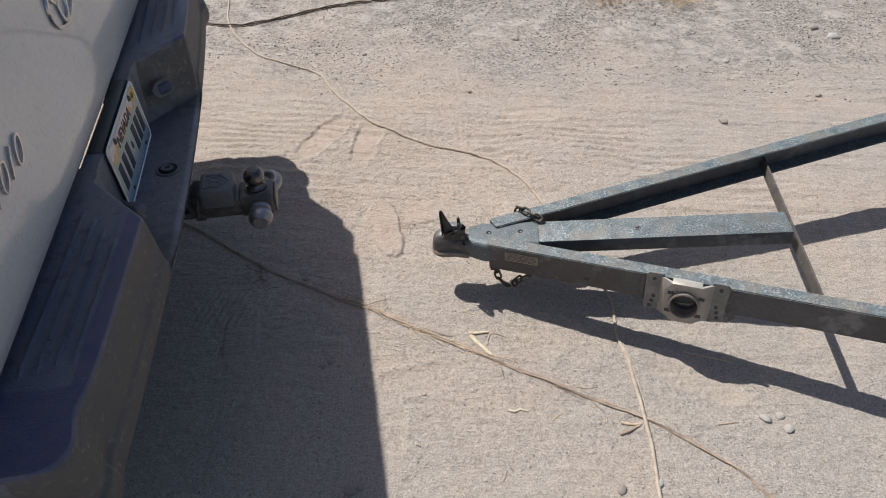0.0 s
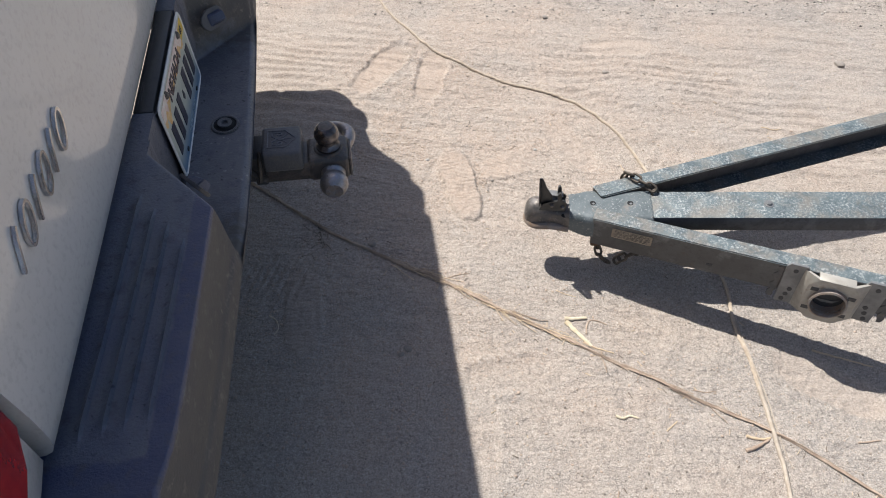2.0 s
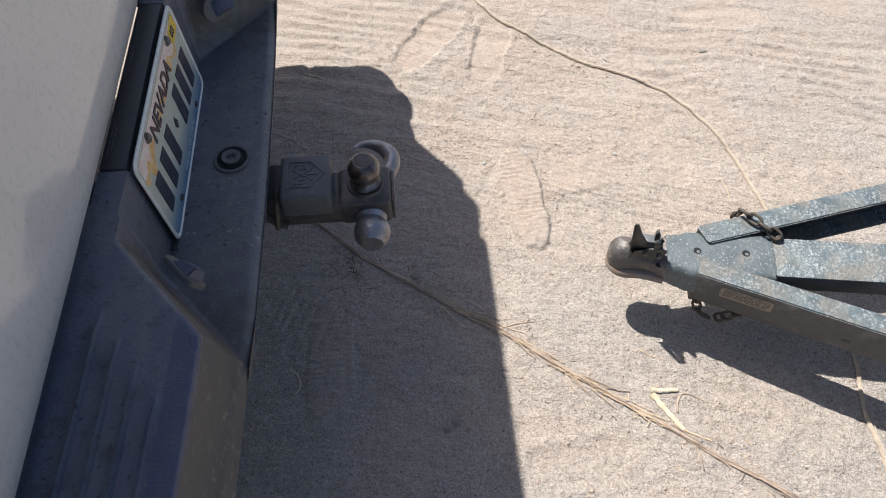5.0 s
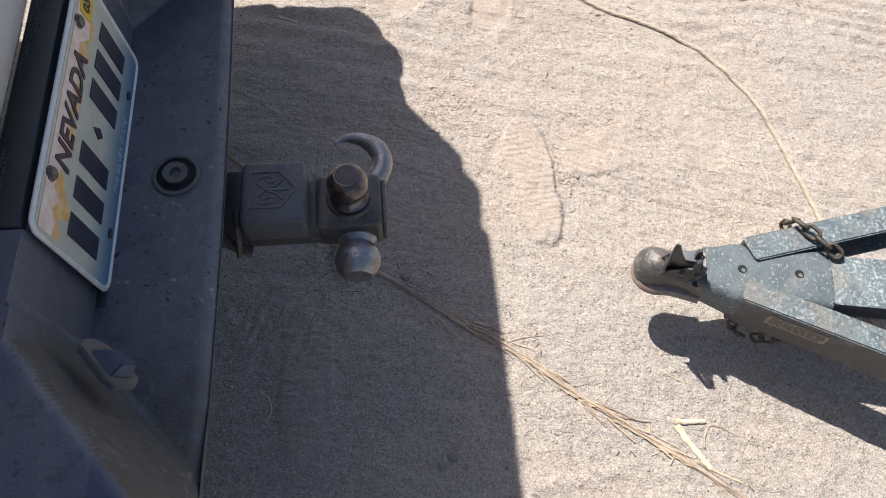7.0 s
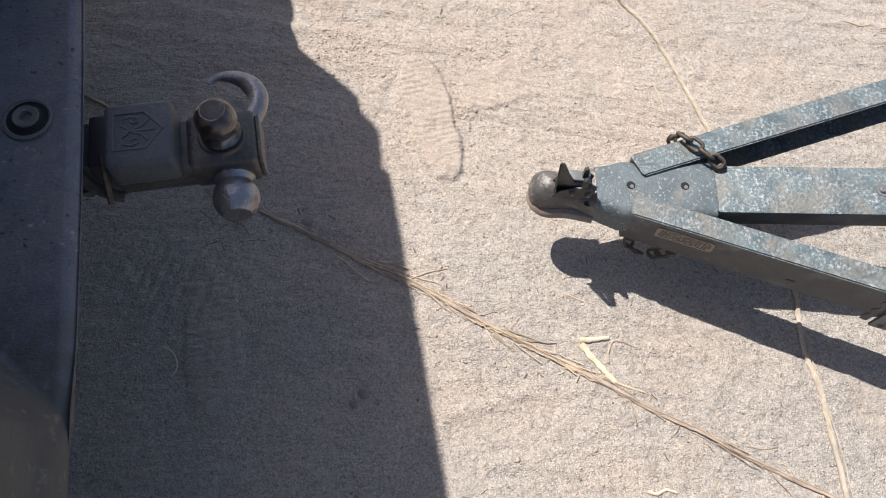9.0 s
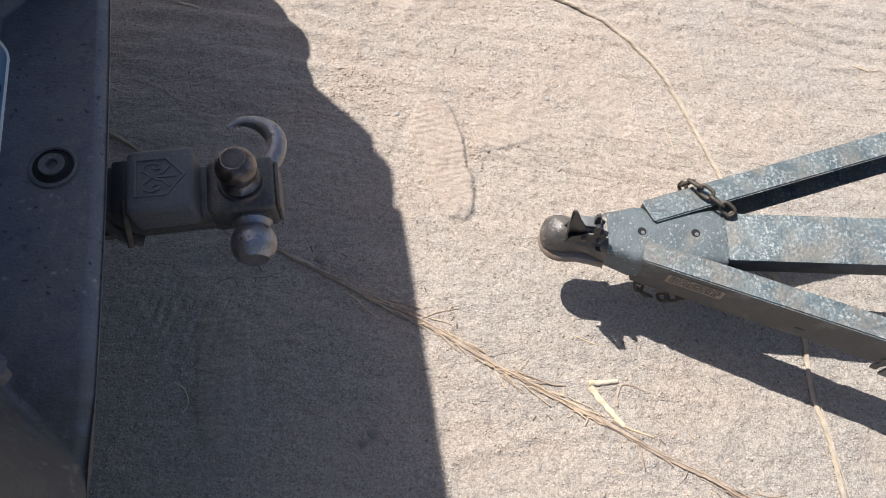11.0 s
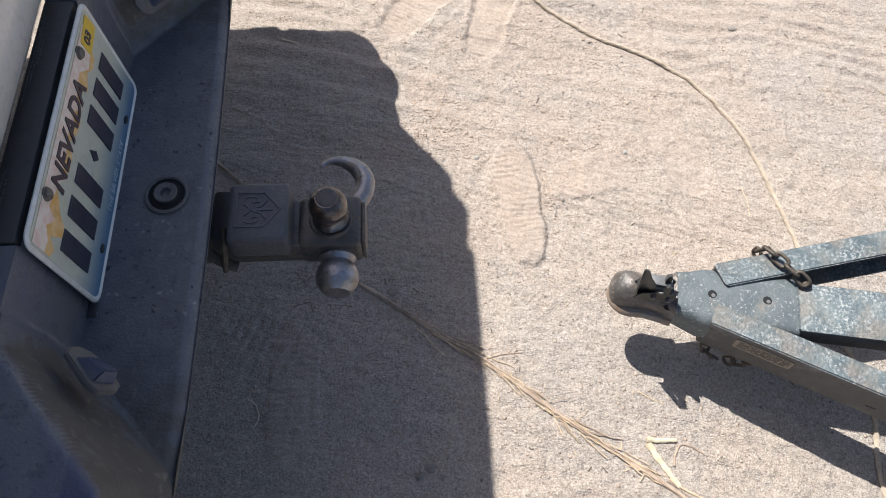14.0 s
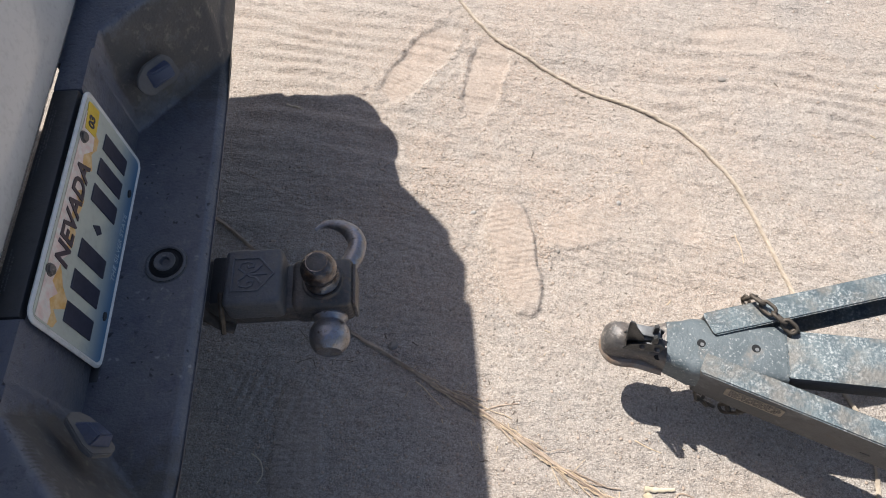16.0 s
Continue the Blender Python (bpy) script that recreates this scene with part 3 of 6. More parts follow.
def ground_heights(x, y):
    z = 0.006 * value_noise(x, y, 1.6, 1) + 0.004 * value_noise(x, y, 4.5, 2)
    near = np.exp(-np.maximum(0, np.hypot(x - 0.1, y - 1.4) - 2.2) / 2)
    z *= near
    z = z + near * (0.0012 * value_noise(x, y, 17, 3) + 0.0012 * value_noise(x, y, 44, 4) + 0.0013 * value_noise(x, y, 98, 6))
    # old tyre marks: fine wavering ribs along x, strongest in a band beyond the hitch
    band = np.exp(-((y - 2.04 + 0.10 * x) / 0.27) ** 2) * np.clip(1.3 - 0.6 * np.abs(x + 0.2), 0, 1)
    phase = (y + 0.08 * x + 0.030 * value_noise(x, y, 5, 7)) / 0.043
    z = z + band * 0.0042 * np.sin(2 * math.pi * phase) * np.clip(value_noise(x, y, 4.5, 8) + 0.1, 0, 1)
    wide = near * (0.4 + 0.6 * np.exp(-((y - 2.1) / 0.5) ** 2))
    z = z + wide * (0.0030 * value_noise(x * 0.14 + 0.3 * y, y, 22, 15) + 0.0026 * value_noise(x * 0.10, y + 0.1 * x, 43, 16))
    band = np.exp(-((y - 1.62 + 0.02 * x) / 0.09) ** 2) * np.clip(1.1 - 1.2 * np.abs(x - 0.10), 0, 1)
    z = z + band * 0.0009 * np.sin(2 * math.pi * (y + 0.25 * x + 0.006 * value_noise(x, y, 20, 9)) / 0.017)
    band = np.exp(-(((x + 0.52) / 0.12) ** 2 + ((y - 1.24) / 0.06) ** 2))
    z = z + band * 0.0016 * np.sin(2 * math.pi * (x - 0.2 * y) / 0.019)
    for args in PRINTS:
        z = shoe_print(x, y, z, *args)
    return z


def axis(lo, hi, fine, mid_lo, mid_hi, mid, far):
    core = np.arange(lo, hi, fine)
    a = np.arange(mid_lo, lo, mid)
    b = np.arange(hi, mid_hi, mid)
    out = mid * np.cumsum(1.35 ** np.arange(1, 60))
    out = out[out < far]
    return np.concatenate(((mid_lo - out)[::-1], a, core, b, mid_hi + out))


gx = axis(-0.60, 0.85, 0.0036, -1.8, 2.4, 0.010, 2500)
gy = axis(0.80, 2.25, 0.0036, -0.6, 3.9, 0.010, 2500)
GX, GY = np.meshgrid(gx, gy)
ground = new("ground", grid_mesh("ground", gx, gy, ground_heights(GX, GY), M_SAND))
pressed = ground.data.attributes.new("pressed", "FLOAT", "POINT")
pressed.data.foreach_set("value", pressed_share(GX, GY).ravel().astype(np.float32))
tagged(ground, "dry pale sand with shoe prints, tyre ribs and grit", "ground", kind="structure")


def ground_z(x, y):
    return float(ground_heights(np.array([[x]]), np.array([[y]]))[0, 0])


# ---- pickup truck: x runs out of its tail, y across it, origin on the ground under the number plate ----
TRUCK = pose(-0.62, 1.254, 0, 0, 0, 11.5)
truck = thing("pickup_truck", TRUCK, "white pickup truck with a dusty dark plastic step bumper", "truck")

LEDGE, TOP = 0.450, 0.600


def lip_x(v):
    return 0.122 - 0.045 * v * v


RIBS = (0.115, 0.091, 0.068, 0.043)


def lip_lift(v):
    """The lower edge climbs a little past the hollow for the number plate."""
    return 0.006 * min(1.0, max(0.0, (abs(v) - 0.27) / 0.06))


def bumper_top(x, v, inset, top_inset):
    """Height of the bumper's upper side: treads, the hollow for the number plate, the rounded outer edge."""
    z = TOP
    if inset < top_inset:
        # lower facet, a narrow ledge, upper facet and the rounded brim
        foot = LEDGE + lip_lift(v)
        z = foot + (TOP - foot) * float(np.interp(inset / top_inset, (0.0, 0.10, 0.20, 0.52, 0.60, 0.66, 0.82, 1.0), (0.0, 0.12, 0.20, 0.25, 0.32, 0.84, 0.96, 1.0)))
    a = abs(v)
    if inset >= top_inset:
        for k, r in enumerate(RIBS):
            start, end = 0.335 + 0.030 * k, 0.722 - 0.006 * k
            if start < a < end:
                rise = min(1.0, (a - start) / 0.030, (end - a) / 0.020)
                e = (r - inset) / 0.022
                if -1 < e <= 0:
                    z += 0.0062 * rise * (1 + e) ** 3
                elif 0 < e < 0.12:
                    z += 0.0062 * rise * (1 - e / 0.12)
    wall_top, wall_foot = 0.252 + 1.2 * max(0, x), 0.205 + 1.17 * max(0, x)
    if x > 0 and a < wall_top:
        low = LEDGE - 0.012 * max(0.0, 1 - inset / 0.014) ** 2
        share = min(1.0, max(0.0, (a - wall_foot) / (wall_top - wall_foot)))
        share = share * share * (3 - 2 * share)
        z = low + (max(z, low) - low) * share
    elif x <= 0 and a < 0.150:
        z = TOP - 0.010
    return z


def bumper_stations():
    """Ways across the bumper: foot on the lip, outward direction, v, depth to the back and inset of the rounded edge."""
    half, r = 0.784, 0.115
    out = []
    for v in np.concatenate((np.arange(-half, -0.42, 0.006), np.arange(-0.42, 0.42, 0.004), np.arange(0.42, half + 0.001, 0.006))):
        top_inset = 0.013 + 0.010 * max(0.0, (abs(v) - 0.70) / 0.088) ** 2
        out.append((lip_x(v), v, 1.0, 0.0, v, lip_x(v) + (0.036 if abs(v) < 0.20 else 0.047), top_inset))
    corner = []
    x0 = lip_x(half) - r
    for i in range(1, 19):
        a = radians(5 * i)
        swell = 0.016 * math.sin(2 * a)
        dx, dv = r * max(0.0, math.cos(a)) ** 0.62 + swell * math.cos(a), r * math.sin(a) ** 0.62 + 0.4 * swell * math.sin(a)
        reach = math.hypot(dx, dv)
        corner.append((x0 + dx, half + dv, dx / reach, dv / reach, 0.9, 0.100, 0.024 - 0.004 * i / 18))
    for i in range(1, 9):
        corner.append((x0 - 0.035 * i, half + r, 0.0, 1.0, 0.9, 0.060, 0.020))
    near = [(x, -v, nx, -nv, -0.9, d, t) for x, v, nx, nv, _, d, t in corner[::-1]]
    return near + out + corner


def bumper_mesh():
    bm = bmesh.new()
    rows = []
    under = ((0.0, 0.441), (0.0015, 0.434), (0.006, 0.425), (0.018, 0.408), (0.036, 0.384), (0.062, 0.352), (0.088, 0.330), (0.115, 0.322))
    for x, v, nx, nv, key, depth, top_inset in bumper_stations():
        across = sorted(set(np.linspace(0.168, 0.030, 44).round(5)) | {q for r in RIBS for q in (r + 0.002, r, r - 0.0027)}, reverse=True)
        insets = np.concatenate((np.minimum(across, depth - 0.00002 * np.arange(len(across))), np.linspace(0.030, 0.0, 36)[1:]))
        row = []
        for s in insets:
            px, pv = x - nx * s, v - nv * s
            row.append(bm.verts.new((px, pv, bumper_top(px if abs(key) < 0.8 else -0.03, pv if abs(key) < 0.8 else 0.9, s, top_inset))))
        for s, z in under:
            row.append(bm.verts.new((x - nx * min(s, depth * 0.9), v - nv * min(s, depth * 0.9), z + lip_lift(v))))
        row.insert(0, bm.verts.new((x - nx * depth, v - nv * depth, 0.56)))
        rows.append(row)
    for a, b in zip(rows, rows[1:]):
        for i in range(len(a) - 1):
            bm.faces.new((a[i], a[i + 1], b[i + 1], b[i]))
    bm.faces.new(rows[0])
    bm.faces.new(rows[-1][::-1])
    return bm


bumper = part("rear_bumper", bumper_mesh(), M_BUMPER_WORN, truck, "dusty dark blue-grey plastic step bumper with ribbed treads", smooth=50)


def smooth_step(v, lo, hi):
    e = np.clip((v - lo) / (hi - lo), 0, 1)
    return e * e * (3 - 2 * e)


# where the treads are, where smooth strips get painted sky navy, and where dusty brown with painted ground bounce goes
bv = np.empty(len(bumper.data.vertices) * 3)
bumper.data.vertices.foreach_get("co", bv)
bx, by, bz = bv.reshape(-1, 3).T
in_from_lip, across = 0.122 - 0.045 * by * by - bx, np.abs(by)
on_top = smooth_step(bz, TOP - 0.012, TOP - 0.004)
sky_navy = on_top * np.maximum(smooth_step(across, 0.742, 0.752), smooth_step(in_from_lip, 0.040, 0.034) * smooth_step(across, 0.30, 0.34))
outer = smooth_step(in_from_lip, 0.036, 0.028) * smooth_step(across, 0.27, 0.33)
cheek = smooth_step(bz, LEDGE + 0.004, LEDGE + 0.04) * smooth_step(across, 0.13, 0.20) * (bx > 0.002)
corner_brown = 0.62 * smooth_step(across, 0.19, 0.30) * (bx > 0.002)
dust_bounce_share = (1 - on_top) * np.maximum(np.maximum(outer, 0.80 * cheek), corner_brown)
for key, field in (("tread", on_top), ("sky_navy", sky_navy), ("dust_bounce", dust_bounce_share)):
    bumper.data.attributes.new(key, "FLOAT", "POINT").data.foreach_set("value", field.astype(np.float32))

for side in (-1, 1):
    bm = bmesh.new()
    box(bm, (-0.13, side * 0.72, 0.50), (0.045, side * 0.868, TOP - 0.0006), 0.004)
    core = part("bumper_core", bm, M_BUMPER_WORN, bumper)
    for key in ("tread", "sky_navy"):
        core.data.attributes.new(key, "FLOAT", "POINT").data.foreach_set("value", np.ones(len(core.data.vertices), np.float32))

# black strip with moulded fine print behind the plate
bm = bmesh.new()
box(bm, (-0.036, -0.150, 0.585), (-0.004, 0.150, 0.6015), 0.003)
strip = part("step_strip", bm, M_TRIM, bumper, "black plastic strip with moulded small print")
for row, (x, start, end) in enumerate(((-0.0315, 0.010, 0.128), (-0.0285, 0.030, 0.125), (-0.0255, 0.060, 0.118), (-0.0300, -0.128, -0.070), (-0.0265, -0.120, -0.080))):
    bm = bmesh.new()
    v = start
    while v < end:
        w = random.uniform(0.0012, 0.0038)
        box(bm, (x, v, 0.6014), (x + 0.0013, v + w, 0.6018))
        v += w + random.choice((0.0012, 0.0012, 0.0030))
    part("moulded_print", bm, M_COVER, strip, smooth=0)

# drain rubber in the ledge
bm = bmesh.new()
lathe(bm, ((0.0, 0.0008), (0.007, 0.0008), (0.0085, 0.006), (0.014, 0.0068), (0.0165, 0.002), (0.0205, 0.0012), (0.0225, 0.0035), (0.0265, 0.003), (0.0275, -0.004)), 40,
      Matrix.Translation((0.070, -0.012, LEDGE)))
part("grommet", bm, M_HOLE, bumper, "black rubber grommet in the ledge")
bm = bmesh.new()
lathe(bm, ((0.0, 0.0030), (0.0050, 0.0030), (0.0068, 0.0078), (0.0130, 0.0086), (0.0155, 0.0030)), 32, Matrix.Translation((0.070, -0.012, LEDGE)))
lathe(bm, ((0.0215, 0.0030), (0.0235, 0.0044), (0.0262, 0.0036), (0.0275, 0.0)), 32, Matrix.Translation((0.070, -0.012, LEDGE)))
part("plug", bm, M_COVER, bumper, "dusty rubber plug")
# dark slot under the plate's near end
bm = bmesh.new()
box(bm, (0.001, -0.166, 0.4485), (0.011, -0.120, 0.4515), 0.0012)
part("drain_slot", bm, M_TRIM, bumper)


def plate_lamp(side):
    """A wedge-shaped lamp housing on the slanted cheek of the plate's hollow."""
    bm = bmesh.new()
    base = [(-0.024, -0.018), (0.014, -0.021), (0.027, -0.016), (0.028, 0.008), (0.020, 0.019), (-0.010, 0.021), (-0.026, 0.014), (-0.034, 0.004), (-0.033, -0.008)]
    prism(bm, base, -0.002, 0.0045)
    bmesh.ops.bevel(bm, geom=list(bm.edges), offset=0.0014, segments=2, affect="EDGES")
    out = Vector((0.62, -side * 0.55, 0.40)).normalized()
    ax = Vector((0.60, side * 0.80, 0)).normalized()
    ax = (ax - out * ax.dot(out)).normalized()
    up = out.cross(ax)
    m = Matrix((ax, up, out)).transposed().to_4x4()
    m.translation = (0.053, side * 0.2535, 0.527) if side < 0 else (0.046, side * 0.2490, 0.520)
    lamp = part("plate_lamp", bm, M_DUST, bumper, "dusty number plate lamp with a dark hood", at=m)
    bm = bmesh.new()
    foot = [(-0.019, -0.013), (0.016, -0.015), (0.020, 0.011), (-0.015, 0.013)]
    crown = [(-0.009, -0.007), (0.015, -0.010), (0.017, 0.007), (-0.007, 0.008)]
    lo = [bm.verts.new((x, y, 0.0030)) for x, y in foot]
    hi = [bm.verts.new((x, y, 0.0135 if x < 0 else 0.0190)) for x, y in crown]
    for i in range(4):
        j = (i + 1) % 4
        bm.faces.new((lo[i], lo[j], hi[j], hi[i]))
    bm.faces.new(hi)
    bm.faces.new(lo[::-1])
    bmesh.ops.bevel(bm, geom=list(bm.edges), offset=0.0018, segments=2, affect="EDGES")
    part("lamp_hood", bm, M_TREAD, lamp, "dark blue plastic hood")


plate_lamp(-1)
plate_lamp(1)

# number plate: x out of the plate, y along the words, z up
PLATE = pose(0.0065, 0.0, 0.5255, 0, -3.0, 0)


def rounded(w, h, r, seg=5):
    pts = []
    for cx, cy, a0 in ((w / 2 - r, h / 2 - r, 0), (-w / 2 + r, h / 2 - r, 90), (-w / 2 + r, -h / 2 + r, 180), (w / 2 - r, -h / 2 + r, 270)):
        for i in range(seg + 1):
            a = radians(a0 + 90 * i / seg)
            pts.append((cx + r * math.cos(a), cy + r * math.sin(a)))
    return pts


FACE = Matrix(((0, 0, 1, 0), (1, 0, 0, 0), (0, 1, 0, 0), (0, 0, 0, 1)))
bm = bmesh.new()
prism(bm, rounded(0.305, 0.153, 0.014), 0.0, 0.0016, FACE)
ring_o, ring_i = rounded(0.305, 0.153, 0.014), rounded(0.293, 0.141, 0.010)
vo = [bm.verts.new(FACE @ Vector((x, y, 0.0016))) for x, y in ring_o]
vm = [bm.verts.new(FACE @ Vector(((a + c) / 2, (b + d) / 2, 0.0036))) for (a, b), (c, d) in zip(ring_o, ring_i)]
vi = [bm.verts.new(FACE @ Vector((x, y, 0.0018))) for x, y in ring_i]
for a, b in ((vo, vm), (vm, vi)):
    for i in range(len(a)):
        j = (i + 1) % len(a)
        bm.faces.new((a[i], a[j], b[j], b[i]))
plate = part("number_plate", bm, M_PLATE, truck, "pale number plate with a blue lower edge and dark characters", at=PLATE)
bm = bmesh.new()
prism(bm, rounded(0.2925, 0.1405, 0.009), 0.0012, 0.0021, FACE)
part("plate_face", bm, M_PLATE_FACE, plate)
rm = random.Random(4)
for mat_k, base_h, lift in ((M_ORANGE, 0.030, 0.0024), (M_SNOW, 0.024, 0.0027)):
    bm = bmesh.new()
    pts = [(-0.144, 0.066)]
    x = -0.144
    while x < 0.125:
        drop = base_h * (0.55 + 0.75 * rm.random()) * (1.5 if x < -0.10 and mat_k is M_ORANGE else 1.0)
        pts.append((x, 0.066 - drop))
        x += rm.uniform(0.008, 0.020)
    pts.append((0.125, 0.066))
    prism(bm, pts, 0.0018, lift, FACE)
    part("mountain_print", bm, mat_k, plate, smooth=0)
bm = bmesh.new()
text_mesh(bm, "NEVADA", 0.034, 0.0004, FACE @ pose(-0.008, 0.045, 0.0033), bold=0.0009, shear=0.12, spacing=1.02)
part("state_name", bm, M_NAVY, plate, smooth=0)
bm = bmesh.new()
text_mesh(bm, "THE SILVER STATE", 0.0115, 0.0003, FACE @ pose(0.008, -0.061, 0.0025), spacing=1.05)
part("motto", bm, M_PALE_BLUE, plate, smooth=0)
for cx in (-0.117, -0.077, -0.037, 0.040, 0.078, 0.115):
    bm = bmesh.new()
    box(bm, (0.0016, cx - 0.0125, -0.040), (0.0034, cx + 0.0125, 0.019), 0.0010, 1)
    part("character_bar", bm, M_PLATE_DARK, plate)
bm = bmesh.new()
prism(bm, [(0.0015, 0.003), (0.0085, -0.010), (0.0015, -0.018), (-0.0055, -0.010)], 0.0018, 0.0030, FACE)
part("diamond_mark", bm, M_PLATE_DARK, plate, smooth=0)
bm = bmesh.new()
prism(bm, rounded(0.038, 0.024, 0.002, 2), 0.0020, 0.0032, FACE @ pose(0.122, 0.052, 0, 0, 0, 6))
sticker = part("sticker", bm, M_YELLOW, plate, "yellow registration sticker", smooth=0)
bm = bmesh.new()
text_mesh(bm, "03", 0.017, 0.0003, FACE @ pose(0.118, 0.052, 0.0036, 0, 0, 6), bold=0.0005)
part("sticker_number", bm, M_PLATE_DARK, sticker, smooth=0)
for cx in (-0.089, 0.089):
    bm = bmesh.new()
    lathe(bm, ((0.0, 0.0062), (0.003, 0.0062), (0.0058, 0.0045), (0.0062, 0.002), (0.0075, 0.0018), (0.0076, 0.0)), 16, FACE @ pose(cx, 0.060, 0.0016))
    part("plate_screw", bm, M_COUPLER, plate)
    bm = bmesh.new()
    lathe(bm, ((0.0, 0.0028), (0.0034, 0.0028), (0.0036, 0.0)), 12, FACE @ pose(cx, -0.060, 0.0010) @ Matrix.Diagonal((1.7, 1, 1, 1)))
    part("plate_hole", bm, M_TRIM, plate)


# tailgate, quarter panels and bed
def loft(bm, profile, v0, v1, count, bulge=0.0):
    """A profile of (x, z) drawn across from v0 to v1, bulged outwards in the middle."""
    rows = []
    for i in range(count + 1):
        v = v0 + (v1 - v0) * i / count
        e = 1 - ((v - (v0 + v1) / 2) / ((v1 - v0) / 2)) ** 2
        rows.append([bm.verts.new((x + bulge * e, v, z)) for x, z in profile])
    k = len(profile)
    for a, b in zip(rows, rows[1:]):
        for i in range(k):
            bm.faces.new((a[i], a[(i + 1) % k], b[(i + 1) % k], b[i]))
    bm.faces.new(rows[0][::-1])
    bm.faces.new(rows[-1])
    return bm


GATE = [(-0.085, 0.606), (-0.060, 0.603), (-0.044, 0.606), (-0.034, 0.613), (-0.0285, 0.625), (-0.026, 0.645), (-0.0265, 0.685), (-0.030, 0.725), (-0.0335, 0.76),
        (-0.034, 0.90), (-0.036, 1.05), (-0.040, 1.10), (-0.028, 1.126), (-0.028, 1.143), (-0.037, 1.158), (-0.060, 1.164), (-0.085, 1.161)]
bm = bmesh.new()
loft(bm, GATE, -0.733, 0.733, 40, 0.004)
gate = part("tailgate", bm, M_PAINT, truck, "white painted tailgate with raised chrome badges", smooth=35)

# raised chrome shapes in a row, in the place of a maker's word: slanted ovals and bars
def stroke(points, width, depth):
    bm = bmesh.new()
    pts = spline([(0, y, z) for y, z in points], 0.004)
    rows = []
    for i, p in enumerate(pts):
        d = (pts[min(i + 1, len(pts) - 1)] - pts[max(i - 1, 0)]).normalized()
        s = Vector((0, -d.z, d.y)) * width / 2
        rows.append([bm.verts.new(p + o) for o in (-s, -s * 0.8 + Vector((depth, 0, 0)), s * 0.8 + Vector((depth, 0, 0)), s)])
    for a, b in zip(rows, rows[1:]):
        for i in range(3):
            bm.faces.new((a[i], a[i + 1], b[i + 1], b[i]))
        bm.faces.new((a[3], a[0], b[0], b[3]))
    bm.faces.new(rows[0][::-1])
    bm.faces.new(rows[-1])
    return bm


def chrome_row(y0, y1, count, z0):
    """Slanted ovals and bars by turns, from y0 to y1 along the gate."""
    for k in range(count):
        cy = y0 + (y1 - y0) * (k + 0.5) / count
        if k % 2:
            pts = [(cy + 0.0135 * math.cos(a) + 0.45 * 0.021 * math.sin(a), z0 + 0.021 * math.sin(a)) for a in np.linspace(0.3, 0.3 + 2 * math.pi, 19)]
        else:
            pts = [(cy - 0.014, z0 - 0.021), (cy - 0.004, z0 - 0.004), (cy + 0.004, z0 + 0.010), (cy + 0.014, z0 + 0.021)]
        part("chrome_shape", stroke(pts, 0.0048, 0.004), M_CHROME, gate, at=pose(-0.0325 + 0.004 * (1 - (cy / 0.733) ** 2), 0, 0))


chrome_row(-0.612, -0.386, 6, 0.782)
# oval chrome emblem in the middle
for ry, rz, cz in ((0.075, 0.050, 0.862), (0.026, 0.044, 0.862), (0.050, 0.020, 0.882)):
    pts = [(ry * math.cos(a), cz + rz * math.sin(a)) for a in np.linspace(0, 2 * math.pi, 25)]
    part("chrome_emblem", stroke(pts, 0.0095, 0.0045), M_CHROME, gate, at=pose(-0.0325 + 0.004, -0.004, 0))

for side in (-1, 1):
    # quarter panel: outline in plan, with a rounded rear corner
    plan = [(-0.045, 0.743), (-0.032, 0.752), (-0.026, 0.790)]
    plan += [(-0.084 + 0.060 * math.cos(a), 0.820 + 0.064 * math.sin(a)) for a in np.linspace(0.15, math.pi / 2, 7)]
    plan += [(-0.60, 0.892), (-1.95, 0.886), (-1.95, 0.70), (-0.10, 0.70), (-0.10, 0.743)]
    bm = bmesh.new()
    low, high = 0.605, 1.164
    layers = []
    for z, s in ((low, 0.015), (low + 0.02, 0.004), (0.70, 0.0), (0.95, 0.004), (high - 0.02, 0.010), (high, 0.022)):
        layers.append([bm.verts.new((x - (s if x > -0.2 and i < 10 else 0), side * (v - (s if v > 0.75 else 0)), z)) for i, (x, v) in enumerate(plan)])
    for a, b in zip(layers, layers[1:]):
        for i in range(len(plan)):
            bm.faces.new((a[i], a[(i + 1) % len(plan)], b[(i + 1) % len(plan)], b[i]))
    bm.faces.new(layers[0][::-1])
    bm.faces.new(layers[-1])
    part("bed_side", bm, M_PAINT, truck, "white painted bed side", smooth=35)
    # tail lamp wrapped round the corner
    bm = bmesh.new()
    ring = [(-0.026, 0.752), (-0.014, 0.790)] + [(-0.076 + 0.066 * math.cos(a), 0.822 + 0.066 * math.sin(a)) for a in np.linspace(0.15, math.pi / 2, 7)] + [(-0.14, 0.887), (-0.14, 0.87), (-0.045, 0.75)]
    layers = []
    for z, cut in ((0.690, 0.0), (0.70, 0.0), (0.90, 0.0), (1.03, 0.0), (1.04, 0.004)):
        layers.append([bm.verts.new((x - cut, side * (v - cut), z + (0.02 * (0.80 - v) / 0.05 if z < 0.71 else 0))) for x, v in ring])
    for a, b in zip(layers, layers[1:]):
        for i in range(len(ring)):
            bm.faces.new((a[i], a[(i + 1) % len(ring)], b[(i + 1) % len(ring)], b[i]))
    bm.faces.new(layers[0][::-1])
    bm.faces.new(layers[-1])
    part("tail_lamp", bm, M_RED, truck, "red tail lamp", smooth=35)
